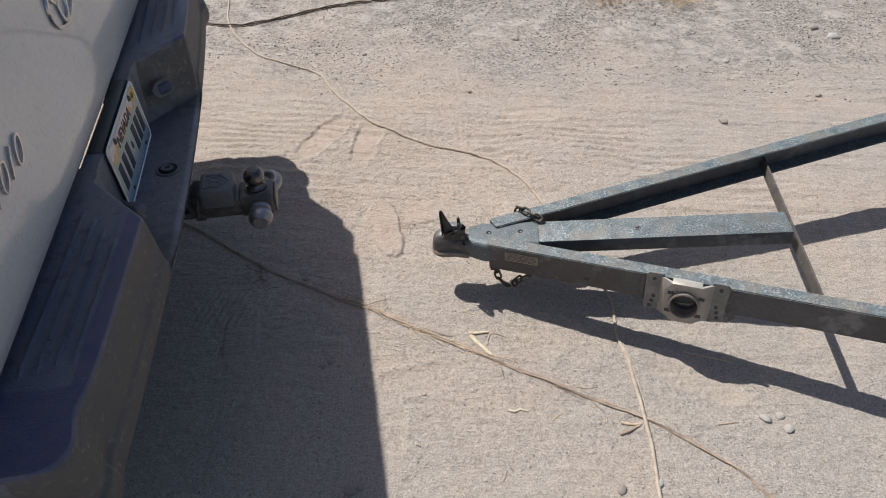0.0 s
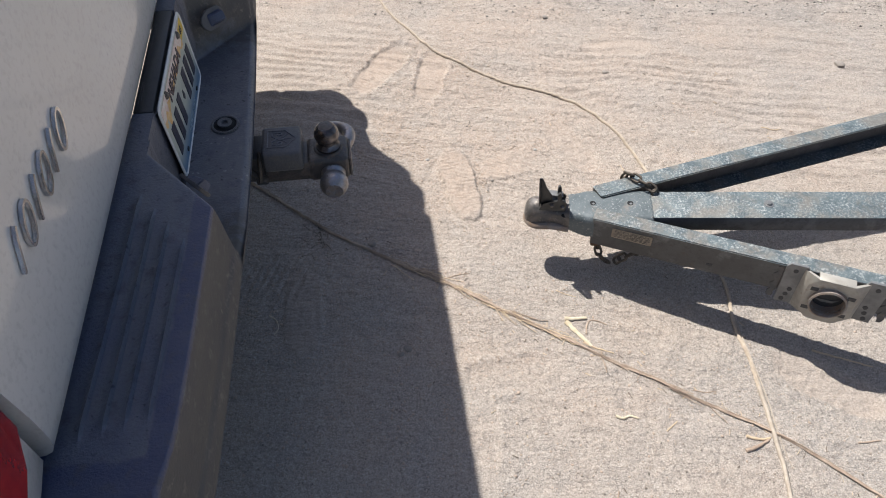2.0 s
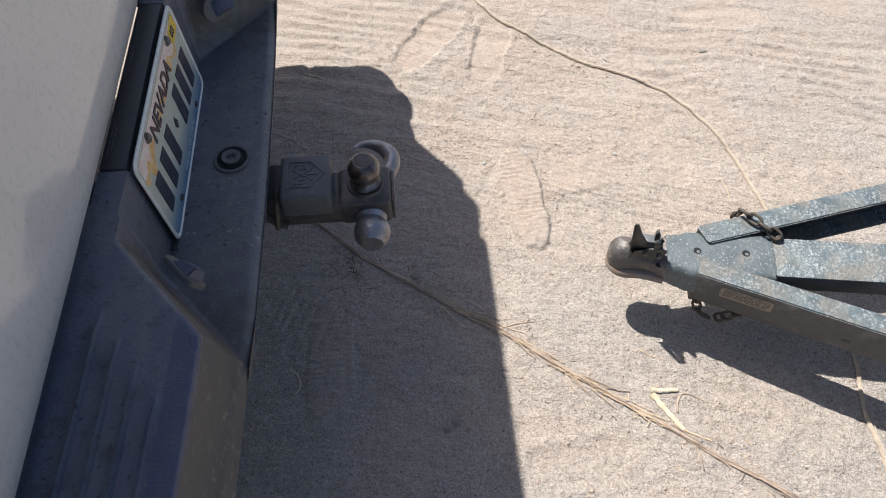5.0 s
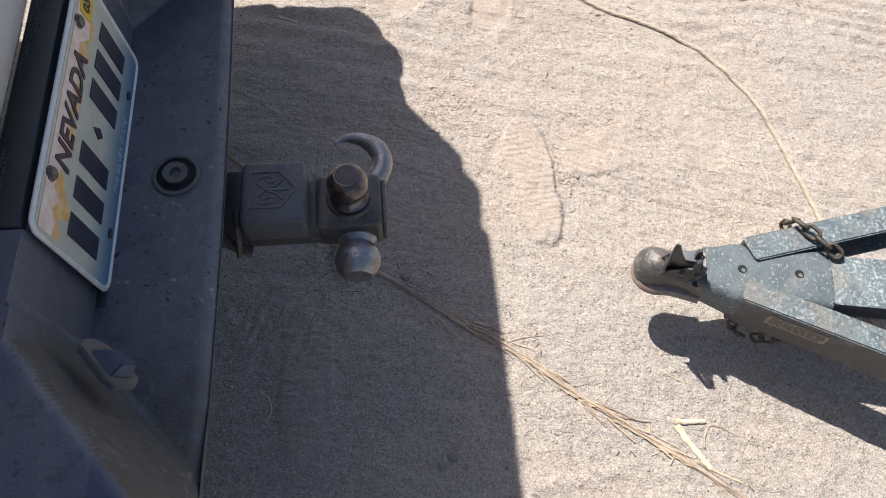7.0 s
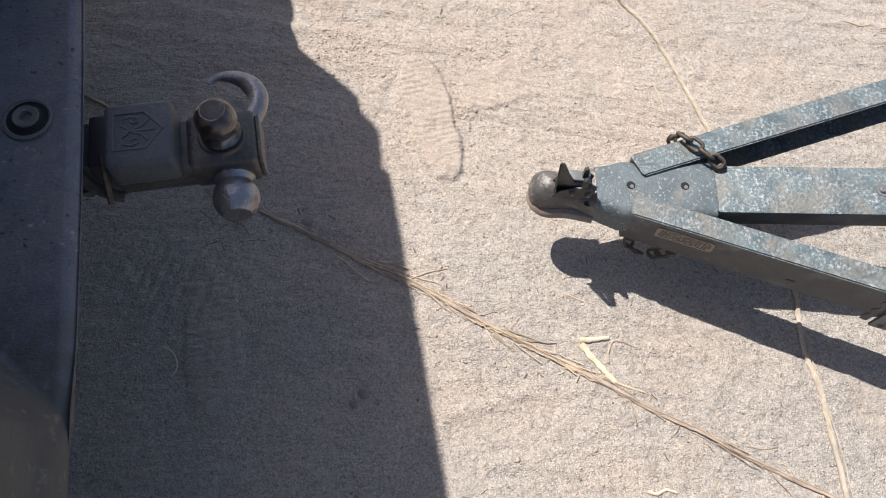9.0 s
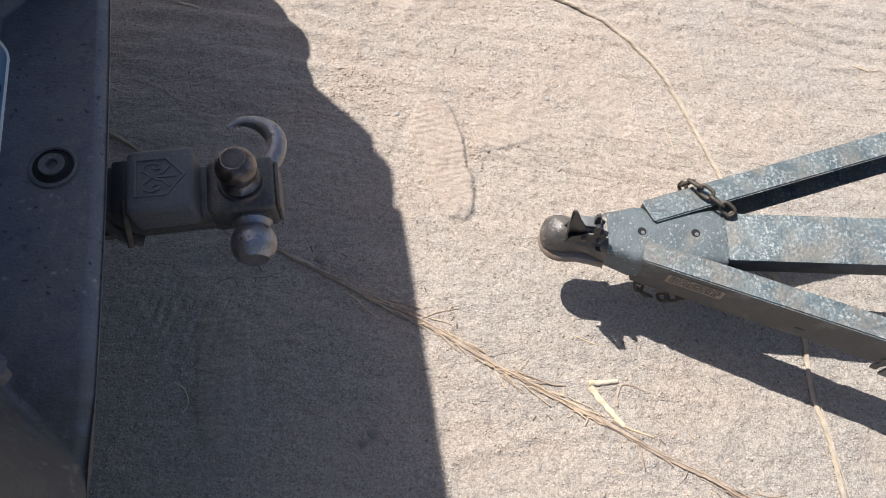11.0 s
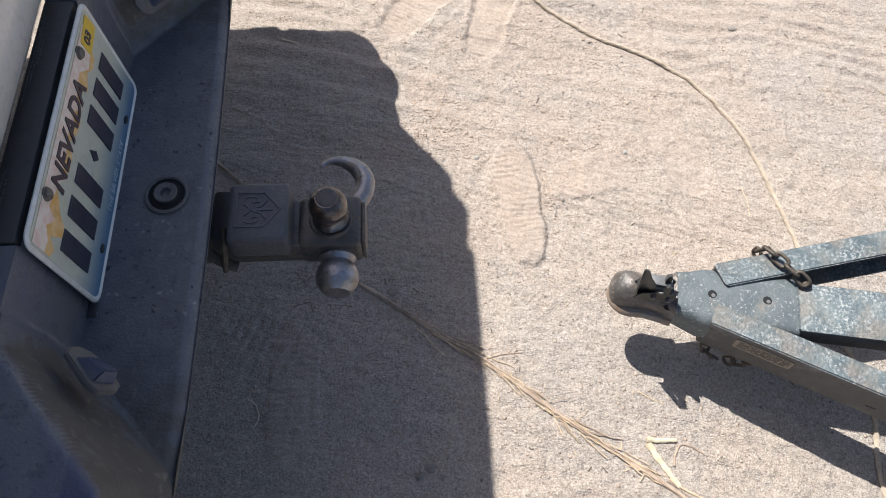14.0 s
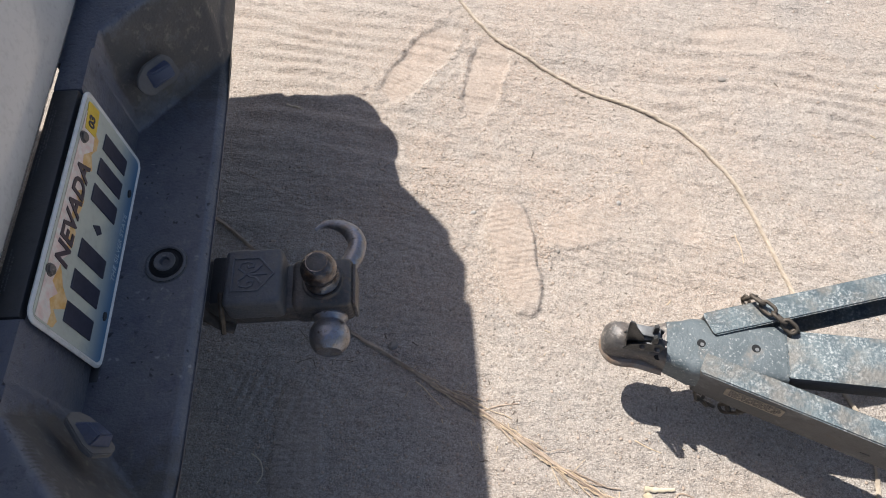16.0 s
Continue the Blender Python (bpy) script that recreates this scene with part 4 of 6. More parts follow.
for side in (-1, 1):
    bm = bmesh.new()
    box(bm, (-0.80, side * 0.80, 0.47), (-0.16, side * 0.869, 0.63), 0.012)
    part("lower_panel", bm, M_PAINT, truck)
bm = bmesh.new()
box(bm, (-1.95, -0.72, 0.64), (-0.08, 0.72, 0.72), 0.004)
part("bed_floor", bm, M_TRIM, truck, "dark bed floor")
bm = bmesh.new()
box(bm, (-2.02, -0.865, 0.50), (-1.94, 0.865, 1.165), 0.01)
part("bed_front", bm, M_PAINT, truck)
bm = bmesh.new()
for v in (-0.45, 0.45):
    box(bm, (-4.9, v - 0.04, 0.40), (-0.09, v + 0.04, 0.52), 0.006)
part("chassis", bm, M_TRIM, truck, "dark chassis rails")
# cab and nose
bm = bmesh.new()
box(bm, (-3.66, -0.86, 0.45), (-2.05, 0.86, 1.165), 0.03)
upper = [(-2.06, 1.13), (-2.20, 1.72), (-2.35, 1.76), (-3.05, 1.76), (-3.20, 1.72), (-3.64, 1.13)]
roof = [[bm.verts.new((x, side * (0.855 - 0.23 * (z - 1.13)), z)) for x, z in upper] for side in (-1, 1)]
for i in range(6):
    bm.faces.new((roof[0][i], roof[0][(i + 1) % 6], roof[1][(i + 1) % 6], roof[1][i]))
bm.faces.new(roof[0])
bm.faces.new(roof[1])
loft(bm, [(-3.60, 0.45), (-3.60, 1.14), (-4.70, 1.06), (-4.92, 1.00), (-5.00, 0.90), (-5.02, 0.45)], -0.84, 0.84, 2)
part("cab", bm, M_PAINT, truck, "white cab and bonnet")
for side in (-1, 1):
    bm = bmesh.new()
    pane = [(-2.20, 1.20), (-2.27, 1.62), (-3.13, 1.62), (-3.44, 1.20)]
    rim = [[bm.verts.new((x, side * (0.855 - 0.23 * (z - 1.13) + o), z)) for x, z in pane] for o in (-0.004, 0.004)]
    for i in range(4):
        bm.faces.new((rim[0][i], rim[0][(i + 1) % 4], rim[1][(i + 1) % 4], rim[1][i]))
    bm.faces.new(rim[0])
    bm.faces.new(rim[1])
    part("side_window", bm, M_GLASS_DARK, truck, smooth=0)
bm = bmesh.new()
loft(bm, [(-3.245, 1.67), (-3.253, 1.674), (-3.606, 1.204), (-3.598, 1.20)], -0.66, 0.66, 2)
part("windscreen", bm, M_GLASS_DARK, truck, smooth=0)
for outline in ([(-2.075, 1.18), (-2.17, 1.58), (-2.183, 1.58), (-2.095, 1.18)],):
    bm = bmesh.new()
    loft(bm, [(x + 0.02, z) for x, z in outline], -0.62, 0.62, 2)
    part("rear_window", bm, M_GLASS_DARK, truck)
for x in (-1.25, -4.30):
    for side in (-1, 1):
        bm = bmesh.new()
        prof = [(0.19, -0.10), (0.21, -0.115), (0.31, -0.12), (0.345, -0.105), (0.36, -0.08), (0.362, 0.0), (0.36, 0.08), (0.345, 0.105), (0.31, 0.12), (0.21, 0.115), (0.19, 0.10), (0.19, -0.10)]
        m = pose(x, side * 0.74, 0.358, 90)
        lathe(bm, prof, 40, m)
        wheel = part("tyre", bm, M_TYRE, truck, "black tyre standing on the sand")
        bm = bmesh.new()
        lathe(bm, [(0.0, -0.06), (0.06, -0.07), (0.08, -0.03), (0.17, -0.05), (0.195, -0.10), (0.195, 0.10), (0.17, 0.05), (0.08, 0.03), (0.06, 0.07), (0.0, 0.06)], 32, m)
        part("rim", bm, M_BRACKET, wheel)
# receiver tube under the bumper, with its safety chain loop
bm = bmesh.new()
box(bm, (-0.55, -0.032, 0.312), (0.128, 0.030, 0.376), 0.006)
box(bm, (-0.60, -0.60, 0.30), (-0.45, 0.60, 0.38), 0.01)
for v in (-0.50, 0.44):
    box(bm, (-0.60, v, 0.30), (-0.45, v + 0.06, 0.52), 0.006)
box(bm, (0.104, -0.038, 0.308), (0.130, 0.035, 0.381), 0.005)
receiver = part("receiver", bm, M_TRIM, truck, "black steel hitch receiver")
bm = bmesh.new()
tube(bm, spline([(0.086, -0.024, 0.376), (0.090, -0.038, 0.370), (0.102, -0.049, 0.360), (0.120, -0.057, 0.350), (0.134, -0.060, 0.344)], 0.003), 0.0075, 12, 0.35)
tube(bm, spline([(0.121, -0.024, 0.384), (0.122, -0.044, 0.378), (0.121, -0.056, 0.362), (0.119, -0.066, 0.345)], 0.003), 0.0040, 8)
part("chain_loop", bm, M_CHAIN, receiver, "rusty bent strap under the bumper")
bm = bmesh.new()
tube(bm, spline([(0.09, 0.05, 0.335), (0.09, 0.0, 0.336), (0.09, -0.046, 0.335)], 0.005), 0.0070, 10)
part("hitch_pin", bm, M_HITCH, receiver)

# ---- three-way ball mount in the receiver ----
mount = thing("hitch_ball_mount", TRUCK, "black hitch ball mount with two worn balls and a tow hook", "tow hitch")
CY = -0.008
bm = bmesh.new()
box(bm, (0.128, CY - 0.034, 0.318), (0.225, CY + 0.034, 0.364), 0.004)
part("shank", bm, M_HEAD, mount)
bm = bmesh.new()
box(bm, (0.128, CY - 0.043, 0.352), (0.206, CY + 0.042, 0.401), 0.0075, 3)
cover = part("cover", bm, M_COVER, mount, "dark moulded cover with an embossed shield")


def outline_bm(points, width, depth, m, closed=True):
    """A raised line along points of x, y on a face."""
    pts = [Vector((x, y, 0)) for x, y in points]
    bm = bmesh.new()
    k = len(pts)
    rows = []
    for i, p in enumerate(pts):
        a, b = pts[(i - 1) % k if closed else max(i - 1, 0)], pts[(i + 1) % k if closed else min(i + 1, k - 1)]
        d = (b - a).normalized()
        s = Vector((-d.y, d.x, 0)) * width / 2
        rows.append([bm.verts.new(p + o) for o in (-s, -s * 0.6 + Vector((0, 0, depth)), s * 0.6 + Vector((0, 0, depth)), s)])
    for i in range(k if closed else k - 1):
        a, b = rows[i], rows[(i + 1) % k]
        for j in range(3):
            bm.faces.new((a[j], a[j + 1], b[j + 1], b[j]))
    bmesh.ops.transform(bm, matrix=m, verts=bm.verts)
    return bm


ON_COVER = pose(0.1675, CY + 0.001, 0.4006)
shield = [(-0.027, -0.0245), (0.008, -0.0245), (0.028, 0.0), (0.008, 0.0245), (-0.027, 0.0245)]
part("embossed_shield", outline_bm(shield, 0.0034, 0.0024, ON_COVER), M_BUMPER, cover)
for side in (-1, 1):
    curl = [(-0.010, 0.002), (-0.019, 0.009), (-0.017, 0.017), (-0.008, 0.0195), (0.000, 0.0165), (0.001, 0.011), (-0.006, 0.0105), (-0.008, 0.0135)]
    part("embossed_mark", outline_bm([(x, side * y) for x, y in curl], 0.0034, 0.0020, ON_COVER, False), M_BUMPER, cover)
    part("embossed_mark", outline_bm([(-0.006, side * 0.002), (0.004, side * 0.005), (0.009, side * 0.011), (0.012, side * 0.0135)], 0.0032, 0.0020, ON_COVER, False), M_BUMPER, cover)
part("embossed_mark", outline_bm([(-0.012, 0.0), (0.004, 0.0), (0.019, 0.0)], 0.0042, 0.0020, ON_COVER, False), M_BUMPER, cover)
bm = bmesh.new()
box(bm, (0.212, CY - 0.036, 0.312), (0.297, CY + 0.040, 0.369), 0.010, 4)
lathe(bm, ((0.0, 0.372), (0.027, 0.372), (0.032, 0.3655), (0.034, 0.355)), 32, pose(0.2565, CY + 0.002, 0))
part("head_block", bm, M_HEAD, mount, "black steel block")
bm = bmesh.new()
box(bm, (0.2965, CY - 0.032, 0.317), (0.3010, CY + 0.030, 0.364), 0.0012)
part("end_plate", bm, M_COUPLER, mount, "scuffed bare steel end plate")


def ball_profile(r, neck, reach):
    """A hitch ball on its neck and flange, from the flange up."""
    pts = [(0.0, 0.0), (neck * 1.30, 0.0), (neck * 1.32, 0.005), (neck * 1.15, 0.008), (neck, 0.013), (neck, reach - r * 0.8)]
    top = 0.80
    for i in range(15):
        a = -math.acos(min(1, neck / r)) + (math.asin(top) + math.acos(min(1, neck / r))) * i / 14
        pts.append((r * math.cos(a), reach + r * math.sin(a)))
    pts.append((0.0, reach + r * top))
    return pts


bm = bmesh.new()
lathe(bm, ball_profile(0.0250, 0.0185, 0.033), 40, pose(0.2565, CY + 0.002, 0.3715))
top_ball = part("top_ball", bm, M_BALL_DARK, mount, "worn rusty hitch ball pointing up")
bm = bmesh.new()
lathe(bm, ((0.0, 0.0012), (0.0120, 0.0012), (0.0136, 0.0002), (0.0140, -0.0020)), 28, pose(0.2565, CY + 0.002, 0.3715 + 0.033 + 0.0200))
part("flat_top", bm, M_HEAD, top_ball, "blackened flat top of the ball")
bm = bmesh.new()
lathe(bm, ball_profile(0.0285, 0.0190, 0.032), 40, pose(0.262, CY - 0.034, 0.332, 90))
part("side_ball", bm, M_BALL, mount, "larger worn chrome hitch ball pointing sideways")
bm = bmesh.new()
hook = [(0.268, CY + 0.030), (0.285, CY + 0.046), (0.296, CY + 0.064), (0.2985, CY + 0.085), (0.288, CY + 0.104), (0.270, CY + 0.116), (0.250, CY + 0.118), (0.236, CY + 0.110)]
tube(bm, spline([(x, y, 0.330) for x, y in hook], 0.004), lambda s: 0.0140 * (1 - 0.06 * s) if s < 0.55 else 0.0140 * max(0.22, 1 - 1.7 * (s - 0.52)), 14, 1.0)
lathe(bm, ((0.0, 0.0), (0.019, 0.0), (0.019, 0.005), (0.012, 0.009), (0.0, 0.012)), 20, pose(0.268, CY + 0.037, 0.328, -90))
part("tow_hook", bm, M_BALL, mount, "bare steel tow hook")


# ---- trailer: x runs back along its tongue, origin on top of the coupler plate ----
TRAILER = pose(0.2, 1.368, 0.183, 0, -4.5, 0)
trailer = thing("trailer", TRAILER, "galvanised steel trailer tongue with an open coupler and side rails", "trailer")
FAR_END, NEAR_END = 2.3, 2.3
RAIL_H = 0.082


def channel(p0, p1, width, height, wall, web_side, lift=0.0, nose=0.0):
    """A C-section rail from p0 to p1 (x, y of its web's outer top edge); the flanges reach to the other side. Returns one mesh for the section."""
    d = (Vector((*p1, 0)) - Vector((*p0, 0))).normalized()
    s = Vector((-d.y, d.x, 0)) * web_side
    bm = bmesh.new()
    sect = [(0, 0), (width, 0), (width, -wall), (wall, -wall), (wall, -height + wall), (width, -height + wall), (width, -height), (0, -height)]
    rows = []
    for p, go, cut in ((p0, 0.0, 0.0055), (p0, 0.0018, 0.0022), (p0, 0.0055, 0.0), (p1, 0.0, 0.0)):
        ins = [cut + a * (1 - 2 * cut / width) for a, z in sect]
        rows.append([bm.verts.new(Vector((*p, lift)) - s * i + Vector((0, 0, z)) + d * (go + (nose if (p is p0 and a > 0.5 * width) else 0))) for i, (a, z) in zip(ins, sect)])
    n = len(sect)
    for u, v in zip(rows, rows[1:]):
        for i in range(n):
            bm.faces.new((u[i], u[(i + 1) % n], v[(i + 1) % n], v[i]))
    bm.faces.new(rows[0][::-1])
    bm.faces.new(rows[-1])
    long_edges = [e for e in bm.edges if e.calc_length() > 0.5]
    bmesh.ops.bevel(bm, geom=long_edges, offset=0.0022, segments=2, affect="EDGES")
    return bm, d, s


# far rail: web on its far side; near rail: web on its near side
far0, far_dir = (0.006, 0.047), Vector((1, 0.352, 0)).normalized()
near0, near_dir = (0.000, -0.054), Vector((1, -0.334, 0)).normalized()
far1 = (far0[0] + far_dir.x * FAR_END, far0[1] + far_dir.y * FAR_END)
near1 = (near0[0] + near_dir.x * NEAR_END, near0[1] + near_dir.y * NEAR_END)
bm, FD, FS = channel(far0, far1, 0.041, RAIL_H, 0.0045, 1, lift=0.006, nose=0.004)
far_rail = part("side_rail", bm, M_GALV, trailer, "weathered galvanised channel rail")
bm, ND, NS = channel(near0, near1, 0.038, RAIL_H, 0.0045, -1, lift=0.002)
near_rail = part("side_rail", bm, M_GALV, trailer, "weathered galvanised channel rail with a dull web toned for shade and a label")

# tongue box beam
bm = bmesh.new()
box(bm, (0.132, -0.048, -0.042), (0.772, 0.034, 0.0), 0.0035, 2)
tongue = part("tongue_beam", bm, M_GALV, trailer, "weathered galvanised box beam")
# the upright sides get a darker, dirtier copy of the flanges' steel, with their shade put in
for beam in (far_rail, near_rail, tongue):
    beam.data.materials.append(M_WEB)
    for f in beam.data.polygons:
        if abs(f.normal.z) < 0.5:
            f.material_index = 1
# cross bar under the rails
bm = bmesh.new()
c0, c1 = Vector((0.806, 0.318, -0.034)), Vector((0.775, -0.285, -0.052))
d = (c1 - c0)
m = Matrix.Translation((c0 + c1) / 2) @ pose(0, 0, 0, 0, 0, math.degrees(math.atan2(d.y, d.x))) @ pose(0, 0, 0, 82)
box(bm, (-d.length / 2, -0.017, -0.0025), (d.length / 2, 0.017, 0.0025), 0.001)
bmesh.ops.transform(bm, matrix=m, verts=bm.verts)
part("cross_bar", bm, M_BAR, trailer, "flat dirty steel cross bar")
bm = bmesh.new()
box(bm, (2.02, -0.76, -0.09), (2.08, 0.84, -0.04), 0.004)
part("rear_cross_member", bm, M_GALV, trailer)


# ---- coupler ----
MIDDLE = (0.003, -0.005)


def coupler_mesh(stations):
    """A pressed steel hump: stations of x, half width, crown height and roundness."""
    bm = bmesh.new()
    rows = []
    for x, w, top, rnd in stations:
        row = []
        foot = -0.050 if x < -0.03 else -0.056
        for i in range(25):
            u = -1 + 2 * i / 24
            ang = u * math.pi / 2
            p = 0.18 + 0.82 * rnd
            yy = math.copysign(abs(math.sin(ang)) ** p, ang) * w
            zz = foot + (top - foot) * abs(math.cos(ang)) ** (p * 0.9)
            row.append(bm.verts.new((x, yy + MIDDLE[0] + (MIDDLE[1] - MIDDLE[0]) * min(1.0, max(0.0, (x + 0.13) / 0.12)), zz)))
        rows.append(row)
    for a, b in zip(rows, rows[1:]):
        for i in range(24):
            bm.faces.new((a[i], b[i], b[i + 1], a[i + 1]))
    bm.faces.new(rows[0])
    bm.faces.new(rows[-1][::-1])
    return bm


SOCKET = [(-0.1490, 0.006, -0.034, 0.4), (-0.1475, 0.014, -0.022, 0.5), (-0.144, 0.0205, -0.011, 0.6), (-0.138, 0.0255, -0.0015, 0.7), (-0.130, 0.0282, 0.0040, 0.78), (-0.120, 0.0290, 0.0058, 0.80),
          (-0.109, 0.0285, 0.0040, 0.78), (-0.098, 0.0270, -0.0010, 0.72), (-0.088, 0.0268, -0.0045, 0.62), (-0.076, 0.0285, -0.0050, 0.52), (-0.062, 0.0330, -0.0035, 0.42), (-0.048, 0.0375, -0.0008, 0.35)]
NECK = [(-0.049, 0.0378, 0.0010, 0.34), (-0.025, 0.044, 0.0005, 0.28), (-0.010, 0.0500, 0.0005, 0.22), (0.010, 0.0505, 0.0005, 0.20), (0.070, 0.0505, 0.0005, 0.20), (0.134, 0.0505, 0.0005, 0.20)]
coupler = part("coupler", coupler_mesh(SOCKET), M_COUPLER, trailer, "dark steel ball coupler with worn socket", smooth=60)
part("coupler_plate", coupler_mesh(NECK), M_NECK, coupler, "galvanised coupler plate with bolt holes", smooth=60)
bm = bmesh.new()
rim = [(-0.113 + 0.0385 * math.cos(a), 0.000 + 0.0365 * math.sin(a)) for a in np.linspace(math.radians(80), math.radians(270), 19)]
rim = [(-0.070, 0.036)] + rim + [(-0.092, -0.036), (-0.072, -0.040), (-0.050, -0.045)]
rows = []
for i, (x, y) in enumerate(rim):
    c = Vector((x, y, 0))
    inn = (Vector((-0.110 if x < -0.09 else x, 0.001, 0)) - c).normalized()
    rows.append([bm.verts.new(c + inn * a + Vector((0, 0, z))) for a, z in ((0.0, -0.053), (0.0, -0.047), (0.004, -0.042), (0.016, -0.040), (0.016, -0.052))])
for a, b in zip(rows, rows[1:]):
    for j in range(5):
        bm.faces.new((a[j], a[(j + 1) % 5], b[(j + 1) % 5], b[j]))
bm.faces.new(rows[0][::-1])
bm.faces.new(rows[-1])
part("socket_rim", bm, M_RUST_PALE, coupler, "rusty worn socket lip")
# holes through the plate, seen as dark recessed rings with bright washers
for x, y in ((0.004, -0.004), (0.087, -0.004)):
    bm = bmesh.new()
    lathe(bm, ((0.0, 0.0006), (0.0064, 0.0006), (0.0068, 0.0)), 20, pose(x, y, 0.0006))
    part("plate_hole", bm, M_HOLE, coupler)
    bm = bmesh.new()
    lathe(bm, ((0.0, 0.0003), (0.0030, 0.0003), (0.0032, 0.0)), 12, pose(x + 0.0012, y - 0.0022, 0.0012))
    part("hole_core", bm, M_BRACKET, coupler)
bm = bmesh.new()
lathe(bm, ((0.0, 0.0014), (0.0052, 0.0014), (0.0058, -0.002)), 18, pose(-0.0600, -0.0300, -0.0130, 48) @ Matrix.Diagonal((1.25, 0.85, 1, 1)))
part("side_hole", bm, M_HOLE, coupler)
# raised latch: an upright folded fin over a shallow tray, with two lock prongs at its tail
bm = bmesh.new()
prism(bm, [(-0.012, 0.000), (0.016, -0.002), (0.018, 0.026), (0.004, 0.050), (-0.006, 0.082), (-0.013, 0.082), (-0.014, 0.050)], -0.0012, 0.0012, pose(-0.104, -0.019, 0.015, 0, 0, -14) @ pose(0, 0, 0, 90) @ Matrix.Diagonal((0.85, 1, 1, 1)))
prism(bm, [(-0.002, 0.000), (0.010, 0.000), (0.010, 0.046), (0.006, 0.072), (0.000, 0.082)], -0.0011, 0.0011, pose(-0.1150, -0.018, 0.015, 0, 0, -104) @ pose(0, 0, 0, 90))
for y in (-0.026, 0.000):
    prism(bm, [(-0.118, 0.002), (-0.060, -0.002), (-0.056, 0.020), (-0.064, 0.030), (-0.086, 0.030), (-0.108, 0.022)], -0.0012, 0.0012, pose(0, y, 0) @ pose(0, 0, 0, 90))
box(bm, (-0.114, -0.026, 0.0120), (-0.058, 0.000, 0.0144), 0.0008, 1)
for v in bm.verts:
    if v.co.z > 0.055:
        v.co += Vector((-0.003, -0.006, 0.0)) * (v.co.z - 0.055) / 0.04
latch = part("latch", bm, M_LATCH, coupler, "raised black coupler latch", smooth=30)
bm = bmesh.new()
box(bm, (-0.104, -0.023, 0.0260), (-0.066, -0.006, 0.0305), 0.0015, 2, pose(0, 0, 0.002, 0, 4, -4))
box(bm, (-0.094, -0.020, 0.0130), (-0.074, -0.008, 0.0280), 0.003)
part("latch_tongue", bm, M_BRACKET, latch, "worn bare steel latch tongue")
for y, top in ((-0.024, 0.054), (-0.010, 0.062)):
    bm = bmesh.new()
    prism(bm, [(-0.078, 0.016), (-0.068, 0.014), (-0.069, top - 0.008), (-0.072, top), (-0.077, top - 0.004)], -0.0028, 0.0028, pose(0, y, 0) @ pose(0, 0, 0, 90))
    part("lock_prong", bm, M_LATCH, latch)
for x, y, z in ((-0.066, -0.0275, 0.012), (-0.090, -0.0275, 0.018)):
    bm = bmesh.new()
    lathe(bm, ((0.0, 0.005), (0.003, 0.005), (0.0045, 0.003), (0.0048, -0.002)), 12, pose(x, y, z, 90))
    part("latch_pin", bm, M_COUPLER, latch)
# weld seam where the plate meets the beam
bm = bmesh.new()
seam = random.Random(4)
tube(bm, [Vector((0.133 + seam.uniform(-0.0006, 0.0006), -0.046 + 0.002 * i, 0.0004)) for i in range(40)], lambda q: 0.0016 + 0.0006 * math.sin(190 * q), 6)
part("weld_seam", bm, M_NECK, coupler)
# bolt head on the tongue beam
bm = bmesh.new()
lathe(bm, ((0.0, 0.0055), (0.0045, 0.0055), (0.006, 0.004), (0.0062, 0.0015), (0.0105, 0.0012), (0.0110, 0.0)), 18, pose(0.388, -0.006, 0.0))
part("bolt", bm, M_BRACKET, tongue)


def on_web(along, down, out):
    """A place on the near rail's outer face: metres along it, below its top, and out from it."""
    p = Vector((*near0, 0.002)) + ND * along + NS * out
    return Matrix.Translation((p.x, p.y, -down)) @ Matrix((ND, Vector((0, 0, 1)), NS)).transposed().to_4x4()


# worn maker's label
bm = bmesh.new()
prism(bm, rounded(0.088, 0.028, 0.003, 2), 0.0, 0.0012, on_web(0.090, 0.026, 0.0))
label_plate = part("label", bm, M_LABEL, near_rail, "worn brown foil label with unreadable print", smooth=0)
for k in range(6):
    bm = bmesh.new()
    x = -0.038
    while x < 0.034:
        w = random.uniform(0.006, 0.022)
        prism(bm, [(x, 0.0095 - 0.0040 * k), (min(x + w, 0.040), 0.0095 - 0.0040 * k), (min(x + w, 0.040), 0.0112 - 0.0040 * k), (x, 0.0112 - 0.0040 * k)], 0.0011, 0.0016, on_web(0.090, 0.026, 0.0))
        x += w + 0.003
    part("label_print", bm, M_BAR, label_plate, smooth=0)


# swivel jack bracket on the near rail
def with_hole(bm, outer, hole, z0, z1, m):
    """A plate with an outline and a round hole of the same point count, walled inside."""
    n = len(outer)
    rings = [[bm.verts.new((x, y, z)) for x, y in ring] for ring, z in ((outer, z0), (outer, z1), (hole, z1), (hole, z0))]
    for a, b in zip(rings, rings[1:] + rings[:1]):
        for i in range(n):
            bm.faces.new((a[i], a[(i + 1) % n], b[(i + 1) % n], b[i]))
    bmesh.ops.transform(bm, matrix=m, verts=[v for r in rings for v in r])


BR = on_web(0.500, 0.045, 0.0) @ Matrix.Diagonal((1.14, 1.32, 1.2, 1))
bracket = part("jack_bracket", box(bmesh.new(), (-0.046, -0.040, 0.002), (0.046, 0.040, 0.004), 0.001, 1, BR), M_BRACKET, trailer, "zinc plated swivel jack bracket")
